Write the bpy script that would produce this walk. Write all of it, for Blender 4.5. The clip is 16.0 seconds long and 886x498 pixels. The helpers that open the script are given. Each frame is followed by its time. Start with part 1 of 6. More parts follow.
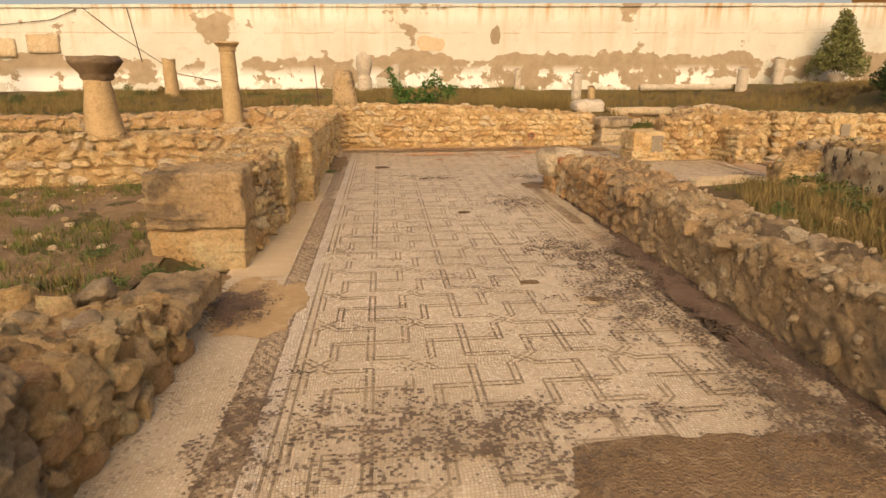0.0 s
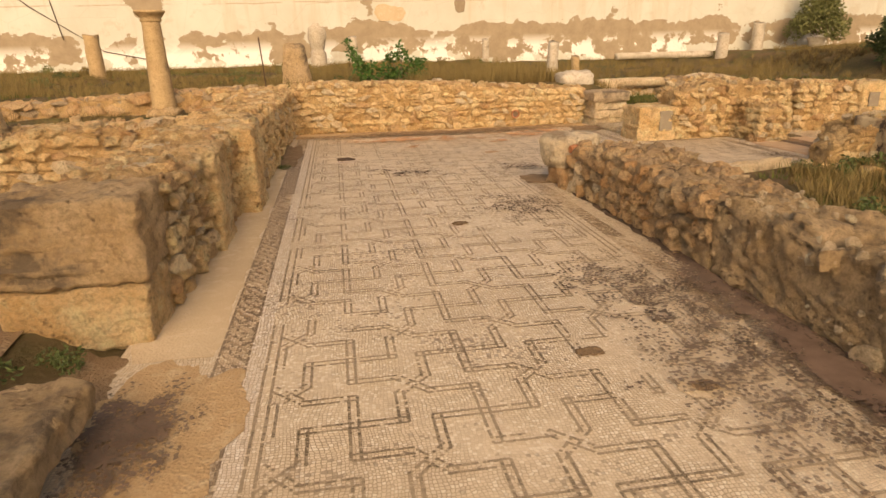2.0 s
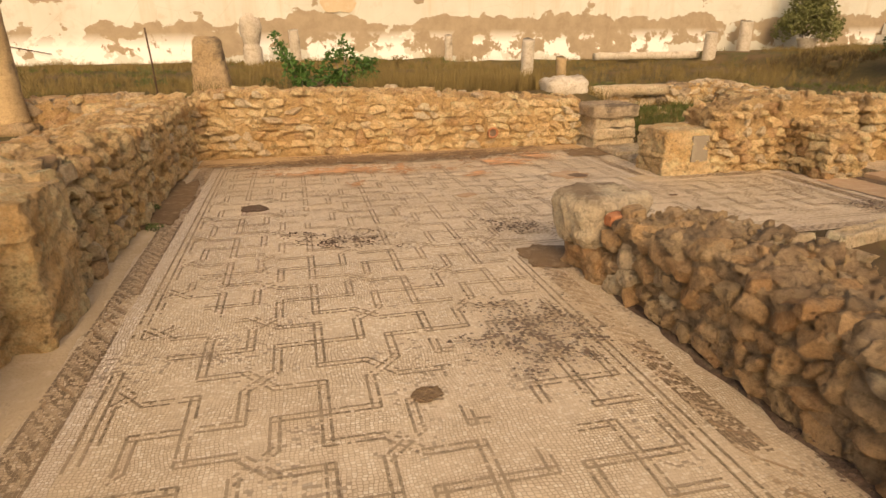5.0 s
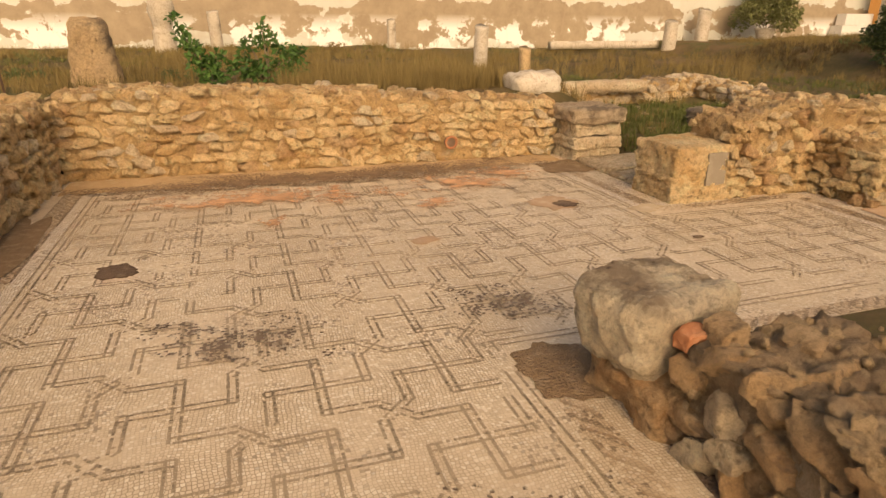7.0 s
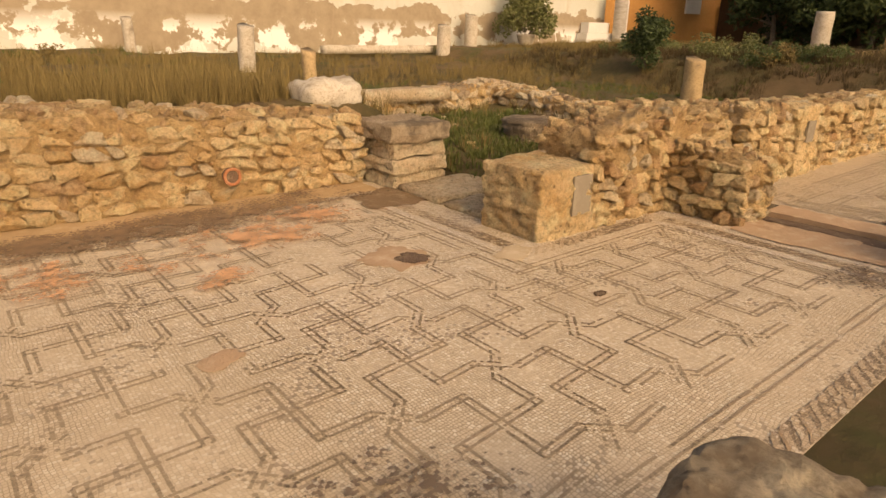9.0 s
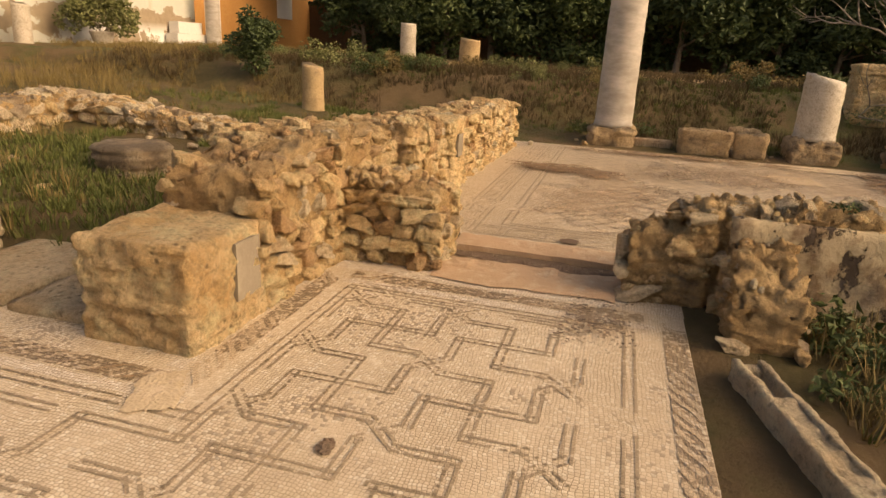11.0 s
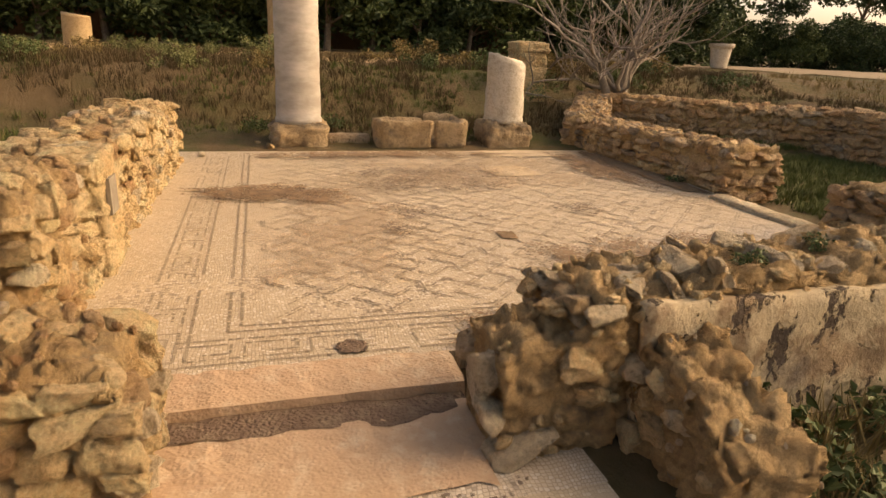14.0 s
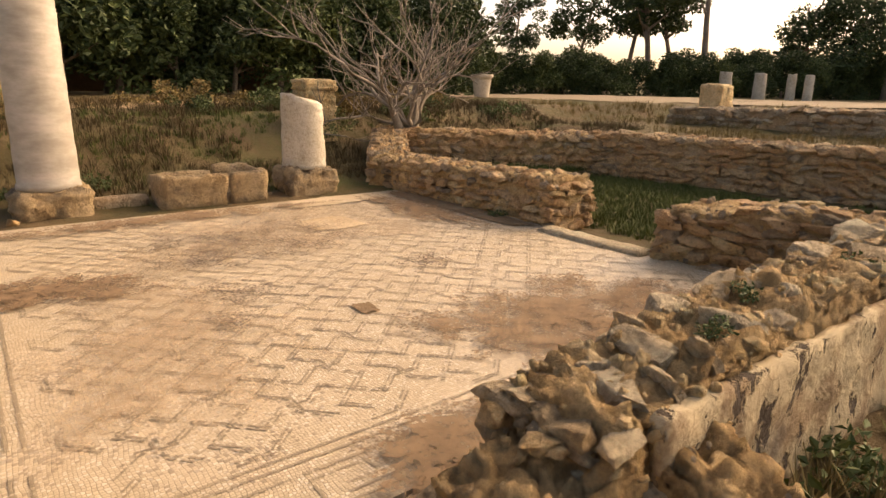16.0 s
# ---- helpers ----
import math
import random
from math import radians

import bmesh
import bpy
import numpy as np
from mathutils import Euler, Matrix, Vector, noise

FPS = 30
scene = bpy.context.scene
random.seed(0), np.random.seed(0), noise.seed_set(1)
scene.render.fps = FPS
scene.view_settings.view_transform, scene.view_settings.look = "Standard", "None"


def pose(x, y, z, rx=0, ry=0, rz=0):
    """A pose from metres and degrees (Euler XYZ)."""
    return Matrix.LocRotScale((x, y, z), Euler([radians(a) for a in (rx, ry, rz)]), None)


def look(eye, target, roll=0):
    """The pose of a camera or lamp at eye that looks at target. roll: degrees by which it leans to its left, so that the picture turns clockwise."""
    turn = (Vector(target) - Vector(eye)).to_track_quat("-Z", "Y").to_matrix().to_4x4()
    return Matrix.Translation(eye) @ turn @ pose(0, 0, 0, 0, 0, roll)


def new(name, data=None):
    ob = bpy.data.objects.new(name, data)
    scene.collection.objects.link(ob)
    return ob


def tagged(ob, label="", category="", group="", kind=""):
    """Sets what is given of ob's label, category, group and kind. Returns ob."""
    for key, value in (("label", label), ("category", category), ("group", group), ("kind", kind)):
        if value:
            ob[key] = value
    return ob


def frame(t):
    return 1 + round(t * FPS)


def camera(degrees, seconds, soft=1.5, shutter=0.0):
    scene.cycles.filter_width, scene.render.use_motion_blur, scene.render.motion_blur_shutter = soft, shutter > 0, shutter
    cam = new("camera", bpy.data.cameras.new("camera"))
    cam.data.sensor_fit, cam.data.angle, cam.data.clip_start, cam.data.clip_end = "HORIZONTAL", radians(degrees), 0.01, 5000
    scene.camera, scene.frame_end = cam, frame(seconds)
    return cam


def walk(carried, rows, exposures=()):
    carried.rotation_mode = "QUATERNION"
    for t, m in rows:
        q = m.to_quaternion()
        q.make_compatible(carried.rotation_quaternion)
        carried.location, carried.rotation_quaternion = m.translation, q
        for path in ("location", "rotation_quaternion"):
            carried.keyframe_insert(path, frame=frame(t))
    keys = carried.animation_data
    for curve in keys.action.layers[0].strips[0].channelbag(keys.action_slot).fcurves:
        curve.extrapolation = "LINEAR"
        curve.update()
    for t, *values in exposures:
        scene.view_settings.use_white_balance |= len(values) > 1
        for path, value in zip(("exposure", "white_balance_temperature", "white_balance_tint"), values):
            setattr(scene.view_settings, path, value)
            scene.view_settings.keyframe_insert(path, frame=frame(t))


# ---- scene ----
cam = camera(71.0, 16.0, 1.5)
PATH = [
    (0, (0.027, 0.003, 1.56), (0.209, 1.917, 1.007), -0.3),
    (0.5, (-0.033, 0.439, 1.544), (0.294, 2.327, 0.971), -0.9),
    (1, (-0.119, 0.852, 1.507), (0.157, 2.734, 0.888), 0.7),
    (1.5, (-0.068, 1.307, 1.52), (0.101, 3.211, 0.934), -1.0),
    (2, (-0.047, 1.747, 1.497), (0.251, 3.622, 0.868), -1.5),
    (2.5, (0.005, 2.174, 1.512), (0.331, 4.044, 0.882), -2.1),
    (3, (0.141, 2.616, 1.513), (0.317, 4.519, 0.923), -0.0),
    (3.5, (0.211, 3.055, 1.499), (0.538, 4.922, 0.86), -1.1),
    (3.7, (0.234, 3.238, 1.499), (0.573, 5.095, 0.838), -0.6),
    (5.8, (0.637, 5.229, 1.516), (1.112, 7.066, 0.883), -0.4),
    (6, (0.682, 5.398, 1.533), (1.156, 7.228, 0.878), 0.5),
    (6.5, (0.763, 5.831, 1.515), (1.29, 7.653, 0.882), 1.6),
    (7, (0.831, 6.239, 1.51), (1.421, 8.023, 0.826), 0.1),
    (7.5, (0.989, 6.672, 1.461), (1.603, 8.447, 0.774), 1.3),
    (8, (1.113, 7.165, 1.361), (1.966, 8.83, 0.652), 3.3),
    (8.2, (1.126, 7.317, 1.411), (2.07, 8.944, 0.732), 1.9),
    (10.3, (1.867, 8.699, 1.364), (3.461, 9.757, 0.783), 2.0),
    (10.5, (1.999, 8.787, 1.373), (3.665, 9.741, 0.811), 1.3),
    (10.6, (2.069, 8.806, 1.375), (3.766, 9.698, 0.806), 1.9),
    (10.8, (2.201, 8.881, 1.376), (4.015, 9.576, 0.9), -2.5),
    (11, (2.317, 8.979, 1.358), (4.159, 9.469, 0.752), 3.3),
    (11.5, (2.651, 9.176, 1.39), (4.571, 9.224, 0.832), 3.1),
    (12, (3.02, 9.292, 1.382), (4.944, 9.238, 0.839), 3.0),
    (12.5, (3.34, 9.387, 1.397), (5.248, 9.188, 0.833), 4.3),
    (13, (3.656, 9.532, 1.412), (5.519, 9.172, 0.779), 2.3),
    (13.5, (3.953, 9.58, 1.399), (5.794, 9.172, 0.734), 2.1),
    (14, (4.236, 9.588, 1.414), (6.056, 9.038, 0.792), 2.6),
    (14.5, (4.53, 9.653, 1.421), (6.246, 8.825, 0.814), 2.3),
    (15, (4.755, 9.716, 1.439), (6.405, 8.768, 0.824), 1.7),
    (15.5, (4.978, 9.711, 1.445), (6.594, 8.665, 0.903), -0.1),
    (16, (5.12, 9.738, 1.472), (6.654, 8.56, 0.963), 0.8),
]
walk(cam, [(t, look(eye, target, roll)) for t, eye, target, roll in PATH], [(0.0, 0.34, 9000.0, 17.0), (8.0, 0.36, 9000.0, 17.0), (10.5, 0.44, 9000.0, 17.0), (12.5, 0.82, 9200.0, 17.0), (15.0, 0.86, 9000.0, 17.0), (16.0, 1.08, 8800.0, 17.0)])

# ---- light and sky ----
world = bpy.data.worlds.new("world")
scene.world = world
world.use_nodes = True
wn = world.node_tree.nodes
sky = wn.new("ShaderNodeTexSky")
sky.sky_type = "NISHITA"
sky.sun_disc = False
SUN_ELEV, SUN_AZ = 33.0, 186.0  # azimuth clockwise from +y
sky.sun_elevation, sky.sun_rotation = radians(SUN_ELEV), radians(SUN_AZ)
sky.air_density, sky.dust_density, sky.ozone_density = 0.7, 4.5, 0.4
wn["Background"].inputs["Strength"].default_value = 0.15
world.node_tree.links.new(sky.outputs["Color"], wn["Background"].inputs["Color"])
sun_data = bpy.data.lights.new("sun", "SUN")
sun_data.energy, sun_data.angle, sun_data.color = 0.76, radians(62), (1.0, 0.88, 0.7)
sun = new("sun", sun_data)
sun_dir = Vector((math.sin(radians(SUN_AZ)) * math.cos(radians(SUN_ELEV)), math.cos(radians(SUN_AZ)) * math.cos(radians(SUN_ELEV)), math.sin(radians(SUN_ELEV))))
sun.matrix_world = look(sun_dir * 40, (0, 0, 0))



# ---- materials ----
class Nodes:
    """A small helper that wires up one procedural material."""

    def __init__(self, name, rough=0.9):
        self.mat = bpy.data.materials.new(name)
        self.mat.use_nodes = True
        self.t = self.mat.node_tree
        self.bsdf = self.t.nodes["Principled BSDF"]
        self.bsdf.inputs["Roughness"].default_value = rough
        self.bsdf.inputs["Specular IOR Level"].default_value = 0.25
        self.geo = self.t.nodes.new("ShaderNodeNewGeometry")
        self.pos = self.geo.outputs["Position"]
        self.info = self.t.nodes.new("ShaderNodeObjectInfo")

    def put(self, a, b):
        if isinstance(a, (int, float)):
            b.default_value = a
        elif isinstance(a, tuple):
            b.default_value = (*a, 1.0) if len(a) == 3 and len(b.default_value) == 4 else a
        else:
            self.t.links.new(a, b)

    def noise(self, scale, detail=4.0, rough=0.55, vec=None, stretch=None):
        n = self.t.nodes.new("ShaderNodeTexNoise")
        n.inputs["Scale"].default_value, n.inputs["Detail"].default_value, n.inputs["Roughness"].default_value = scale, detail, rough
        v = vec or self.pos
        if stretch:
            m = self.t.nodes.new("ShaderNodeMapping")
            m.inputs["Scale"].default_value = stretch
            self.put(v, m.inputs["Vector"])
            v = m.outputs["Vector"]
        self.put(v, n.inputs["Vector"])
        return n.outputs["Fac"]

    def voronoi(self, scale, feature="F1", randomness=1.0, vec=None):
        n = self.t.nodes.new("ShaderNodeTexVoronoi")
        n.feature = feature
        n.inputs["Scale"].default_value, n.inputs["Randomness"].default_value = scale, randomness
        self.put(vec or self.pos, n.inputs["Vector"])
        return n

    def ramp(self, fac, lo, hi, a=0.0, b=1.0):
        n = self.t.nodes.new("ShaderNodeMapRange")
        self.put(fac, n.inputs["Value"])
        for k, v in zip(("From Min", "From Max", "To Min", "To Max"), (lo, hi, a, b)):
            n.inputs[k].default_value = v
        return n.outputs["Result"]

    def mix(self, fac, a, b, kind="MIX"):
        n = self.t.nodes.new("ShaderNodeMix")
        n.data_type, n.blend_type = "RGBA", kind
        self.put(fac, n.inputs[0])
        self.put(a, n.inputs[6])
        self.put(b, n.inputs[7])
        return n.outputs[2]

    def math(self, op, a, b=0.0):
        n = self.t.nodes.new("ShaderNodeMath")
        n.operation = op
        self.put(a, n.inputs[0])
        self.put(b, n.inputs[1])
        return n.outputs[0]

    def done(self, color, bump=None, strength=0.5, dist=0.02):
        self.put(color, self.bsdf.inputs["Base Color"])
        if bump is not None:
            n = self.t.nodes.new("ShaderNodeBump")
            n.inputs["Strength"].default_value, n.inputs["Distance"].default_value = strength, dist
            self.put(bump, n.inputs["Height"])
            self.t.links.new(n.outputs["Normal"], self.bsdf.inputs["Normal"])
        return self.mat


def stone_material(name, a, b, c, lichen=(0.15, 0.115, 0.08), lichen_at=0.62, strength=1.0, pits=22.0, relief=0.045):
    """Weathered limestone: tone by piece, stain by noise, dark crust where rain lies, and pits."""
    m = Nodes(name)
    rand = m.info.outputs["Random"]
    col = m.mix(rand, a, b)
    col = m.mix(m.ramp(m.noise(2.6, 6, 0.62), 0.4, 0.66), col, c)
    grain = m.noise(42, 8, 0.85)
    lump = m.noise(16, 9, 0.75)
    col = m.mix(m.ramp(m.noise(5.5, 6, 0.7), 0.5, 0.68, 0, 0.45), col, tuple(min(0.86, 1.25 * v + 0.03) for v in c))
    # Relief put into the colour as well: bump hollows darker, rises paler.
    col = m.mix(m.ramp(lump, 0.36, 0.5, 0.4, 0.0), col, (0.15, 0.085, 0.04))
    col = m.mix(m.ramp(grain, 0.4, 0.52, 0.28, 0.0), col, (0.14, 0.08, 0.04))
    col = m.mix(m.ramp(grain, 0.54, 0.66, 0.0, 0.4), col, tuple(min(0.88, 1.3 * v + 0.05) for v in c))
    up = m.t.nodes.new("ShaderNodeSeparateXYZ")
    m.put(m.geo.outputs["Normal"], up.inputs[0])
    crust = m.math("ADD", m.math("ADD", m.noise(1.9, 7, 0.65), m.math("MULTIPLY", grain, 0.3)), m.ramp(up.outputs[2], 0.1, 0.9, 0.0, 0.07))
    col = m.mix(m.ramp(crust, lichen_at + 0.12, lichen_at + 0.22, 0, 0.8), col, lichen)
    pit = m.voronoi(pits, vec=None)
    hole = m.ramp(pit.outputs["Distance"], 0.08, 0.34, 1.0, 0.0)
    gate = m.ramp(m.noise(6, 4), 0.47, 0.6)
    hole = m.math("MULTIPLY", hole, gate)
    col = m.mix(m.math("MULTIPLY", hole, 0.6), col, (0.1, 0.06, 0.035))
    h = m.math("SUBTRACT", m.math("ADD", m.math("MULTIPLY", grain, 0.9), m.math("MULTIPLY", lump, 1.2)), m.math("MULTIPLY", hole, 0.6))
    return m.done(col, h, strength, relief)


STONE_GOLD = stone_material("golden limestone", (0.86, 0.6, 0.3), (0.66, 0.4, 0.17), (0.86, 0.66, 0.38), lichen_at=0.69)
STONE_PALE = stone_material("pale limestone", (0.78, 0.6, 0.37), (0.6, 0.43, 0.25), (0.8, 0.66, 0.45), lichen_at=0.71)
STONE_GREY = stone_material("grey weathered stone", (0.52, 0.39, 0.25), (0.41, 0.29, 0.17), (0.57, 0.46, 0.31), lichen_at=0.57)
STONE_RED = stone_material("reddish stone", (0.66, 0.41, 0.2), (0.55, 0.31, 0.14), (0.68, 0.49, 0.28), lichen_at=0.66)
STONE_PIER = stone_material("brown crusted limestone", (0.62, 0.43, 0.23), (0.54, 0.37, 0.19), (0.66, 0.49, 0.29), lichen_at=0.6)
MORTAR = stone_material("earthy mortar", (0.6, 0.38, 0.17), (0.56, 0.35, 0.155), (0.7, 0.49, 0.25), lichen_at=0.68, pits=14)
MORTAR_DARK = stone_material("dull earthy mortar", (0.5, 0.34, 0.19), (0.45, 0.3, 0.165), (0.6, 0.45, 0.28), lichen_at=0.62, pits=14)
COLUMN_GOLD = stone_material("smooth golden stone", (0.5, 0.36, 0.19), (0.46, 0.33, 0.17), (0.42, 0.29, 0.15), lichen_at=0.66, strength=0.35, pits=40, relief=0.02)
MARBLE_PALE = stone_material("pale weathered marble", (0.6, 0.54, 0.43), (0.55, 0.48, 0.37), (0.46, 0.4, 0.3), lichen=(0.25, 0.2, 0.14), lichen_at=0.62, strength=0.3, pits=30, relief=0.02)
BOULDER = stone_material("pale chalky boulder", (0.82, 0.67, 0.45), (0.76, 0.61, 0.4), (0.84, 0.71, 0.5), lichen=(0.3, 0.21, 0.13), lichen_at=0.62)
CAPITAL_DARK = stone_material("dark weathered capital stone", (0.3, 0.22, 0.13), (0.28, 0.2, 0.12), (0.2, 0.14, 0.09), lichen_at=0.5, strength=0.7)


def banded_marble():
    m = Nodes("grey banded marble", 0.6)
    warp = m.noise(2.0, 4)
    v = m.noise(2.4, 6, 0.6, stretch=(1.2, 1.2, 3.2))
    col = m.mix(m.ramp(v, 0.35, 0.7), (0.34, 0.3, 0.24), (0.56, 0.5, 0.42))
    col = m.mix(m.ramp(warp, 0.55, 0.8, 0, 0.6), col, (0.3, 0.25, 0.19))
    return m.done(col, m.noise(30, 5), 0.15, 0.01)


MARBLE_BAND = banded_marble()


def tesserae(name, cols, joint, scale=60.0, wear=None, stain=None, lift=0.5, film=0.6):
    """Small stone cubes set in rows in mortar, in the world's plan, with dirt and lime over them."""
    m = Nodes(name, 0.5)
    m.bsdf.inputs["Specular IOR Level"].default_value = 0.5
    bend = m.t.nodes.new("ShaderNodeVectorMath")
    bend.operation = "MULTIPLY_ADD"
    drift = m.t.nodes.new("ShaderNodeTexNoise")
    drift.inputs["Scale"].default_value, drift.inputs["Detail"].default_value = 2.3, 2.0
    m.put(m.pos, drift.inputs["Vector"])
    m.put(drift.outputs["Color"], bend.inputs[0])
    bend.inputs[1].default_value = (0.12, 0.12, 0.0)
    m.put(m.pos, bend.inputs[2])
    cell = m.voronoi(scale, "F1", 0.42, bend.outputs[0])
    edge = m.voronoi(scale, "DISTANCE_TO_EDGE", 0.42, bend.outputs[0])
    cell.voronoi_dimensions = edge.voronoi_dimensions = "2D"
    tone = m.t.nodes.new("ShaderNodeSeparateColor")
    m.put(cell.outputs["Color"], tone.inputs[0])
    col = m.mix(tone.outputs[0], cols[0], cols[1])
    col = m.mix(m.ramp(tone.outputs[1], 0.8, 0.86), col, cols[2])
    if wear:
        col = m.mix(m.ramp(m.math("ADD", m.noise(1.4, 6, 0.65), m.math("MULTIPLY", tone.outputs[2], 0.16)), 0.5, 0.62), col, wear)
    joints = m.ramp(edge.outputs["Distance"], 0.04, 0.13)
    lime = m.ramp(m.noise(1.5, 7, 0.68), 0.43, 0.6)  # lime film that hides the joints in places
    col = m.mix(m.math("MAXIMUM", joints, m.math("MULTIPLY", lime, film)), joint, col)
    col = m.mix(m.math("MULTIPLY", lime, 0.35 * film), col, (0.64, 0.51, 0.35))
    big = m.noise(0.55, 5, 0.6)
    col = m.mix(m.ramp(big, 0.46, 0.7, 0, 0.32), col, (0.44, 0.33, 0.2))
    col = m.mix(m.ramp(m.noise(4.2, 7, 0.72), 0.54, 0.74, 0, 0.34), col, (0.36, 0.26, 0.16))
    dots = m.math("MULTIPLY", m.ramp(m.noise(9.0, 6, 0.75), 0.62, 0.68), m.ramp(m.noise(0.8, 3), 0.46, 0.62))
    col = m.mix(m.math("MULTIPLY", dots, 0.6), col, (0.14, 0.1, 0.065))
    speck = m.math("ADD", m.noise(1.25, 8, 0.72), m.math("MULTIPLY", tone.outputs[0], 0.34))
    col = m.mix(m.ramp(speck, 0.83, 0.88, 0, 0.5), col, (0.2, 0.14, 0.09))
    if stain:
        col = m.mix(m.ramp(m.noise(0.9, 7, 0.7), 0.57, 0.66, 0, 0.75), col, stain)
    h = m.math("ADD", m.math("MULTIPLY", joints, lift), m.math("ADD", m.math("MULTIPLY", tone.outputs[2], 0.4), m.noise(4, 5)))
    return m.done(col, h, 0.5, 0.006)


TESS_LIGHT = tesserae("cream tesserae", ((0.68, 0.56, 0.39), (0.57, 0.45, 0.3), (0.73, 0.64, 0.48)), (0.32, 0.235, 0.14), film=0.8)
TESS_ROOM = tesserae("warm cream tesserae", ((0.6, 0.48, 0.32), (0.48, 0.37, 0.235), (0.68, 0.58, 0.43)), (0.3, 0.22, 0.13), film=0.5)
TESS_DARK = tesserae("dark olive tesserae", ((0.135, 0.097, 0.054), (0.22, 0.162, 0.092), (0.38, 0.29, 0.185)), (0.31, 0.23, 0.14), wear=(0.36, 0.27, 0.17), film=0.3)
TESS_WHITE = tesserae("white tesserae", ((0.7, 0.6, 0.46), (0.6, 0.49, 0.35), (0.76, 0.69, 0.57)), (0.3, 0.22, 0.14), film=0.4)
TESS_FADED = tesserae("faded brown tesserae", ((0.17, 0.127, 0.076), (0.26, 0.195, 0.12), (0.36, 0.28, 0.18)), (0.3, 0.225, 0.14), wear=(0.32, 0.245, 0.155), film=0.15)
TESS_OCHRE = tesserae("ochre and red tesserae", ((0.34, 0.2, 0.1), (0.42, 0.27, 0.14), (0.22, 0.13, 0.08)), (0.26, 0.18, 0.1), wear=(0.45, 0.34, 0.22))
TESS_BROWN = tesserae("dull brown border tesserae", ((0.17, 0.115, 0.065), (0.24, 0.165, 0.095), (0.33, 0.24, 0.15)), (0.28, 0.2, 0.12), film=0.3)
TESS_TAN = tesserae("tan strand tesserae", ((0.6, 0.46, 0.3), (0.5, 0.37, 0.23), (0.66, 0.55, 0.4)), (0.28, 0.2, 0.12), film=0.3)


def soil_material(name, a, b, c, strength=0.8, scale=1.0):
    m = Nodes(name)
    col = m.mix(m.ramp(m.noise(1.3 * scale, 6, 0.65), 0.35, 0.65), a, b)
    col = m.mix(m.ramp(m.noise(9 * scale, 6, 0.7), 0.5, 0.72), col, c)
    peb = m.voronoi(55 * scale)
    h = m.math("ADD", m.noise(16, 7, 0.7), m.ramp(peb.outputs["Distance"], 0, 0.6, 0.35, 0))
    return m.done(col, h, strength, 0.03)


SOIL = soil_material("dry earth", (0.27, 0.175, 0.095), (0.2, 0.13, 0.07), (0.37, 0.27, 0.165))
SOIL_DARK = soil_material("dark damp earth", (0.13, 0.085, 0.055), (0.19, 0.125, 0.08), (0.26, 0.19, 0.12))
SOIL_PINK = soil_material("pinkish lime concrete", (0.5, 0.33, 0.2), (0.44, 0.3, 0.18), (0.55, 0.42, 0.28), 0.35)
SOIL_TAN = soil_material("orange tan earth", (0.5, 0.34, 0.18), (0.42, 0.28, 0.14), (0.56, 0.42, 0.25), 0.5)
SOIL_SAND = soil_material("sandy lime screed", (0.58, 0.455, 0.295), (0.5, 0.38, 0.235), (0.62, 0.5, 0.35), 0.35)


def field_material():
    m = Nodes("field ground")
    soil = m.mix(m.ramp(m.noise(2.3, 6, 0.65), 0.35, 0.65), (0.2, 0.132, 0.064), (0.14, 0.094, 0.045))
    dry = m.mix(m.ramp(m.noise(6, 6, 0.7), 0.35, 0.65), (0.15, 0.108, 0.045), (0.095, 0.08, 0.03))
    green = m.mix(m.ramp(m.noise(14, 5, 0.7), 0.35, 0.65), (0.075, 0.1, 0.025), (0.125, 0.135, 0.04))
    col = m.mix(m.ramp(m.noise(0.7, 6, 0.65), 0.42, 0.55), soil, dry)
    col = m.mix(m.ramp(m.noise(0.45, 6, 0.68), 0.52, 0.66, 0, 0.85), col, green)
    return m.done(col, m.noise(22, 7, 0.75), 1.0, 0.05)


FIELD = field_material()


def leaf_material(name, a, b, rough=0.6):
    m = Nodes(name, rough)
    m.bsdf.inputs["Subsurface Weight"].default_value = 0.0
    col = m.mix(m.geo.outputs["Random Per Island"], a, b)
    col = m.mix(m.ramp(m.noise(1.2, 3), 0.35, 0.65, 0, 0.5), col, tuple(0.6 * v for v in a))
    return m.done(col)


LEAF_DARK = leaf_material("dark evergreen leaves", (0.036, 0.056, 0.02), (0.085, 0.115, 0.036))
LEAF_MID = leaf_material("green leaves", (0.06, 0.088, 0.026), (0.14, 0.17, 0.055))
LEAF_OLIVE = leaf_material("olive green leaves", (0.13, 0.14, 0.045), (0.26, 0.26, 0.1))
LEAF_BRIGHT = leaf_material("fresh green leaves", (0.04, 0.1, 0.02), (0.09, 0.18, 0.04))
GRASS_DRY = leaf_material("dry straw grass", (0.3, 0.215, 0.08), (0.14, 0.105, 0.04), 0.8)
GRASS_RUST = leaf_material("rusty dry weeds", (0.135, 0.088, 0.038), (0.07, 0.056, 0.023), 0.8)
GRASS_GREEN = leaf_material("green grass", (0.085, 0.11, 0.028), (0.17, 0.175, 0.05), 0.8)
BARK = soil_material("grey bark", (0.22, 0.17, 0.12), (0.15, 0.11, 0.08), (0.3, 0.25, 0.18), 0.7, 2.0)
BARK_PALE = soil_material("pale fig bark", (0.3, 0.25, 0.19), (0.23, 0.19, 0.15), (0.36, 0.31, 0.24), 0.4, 2.0)
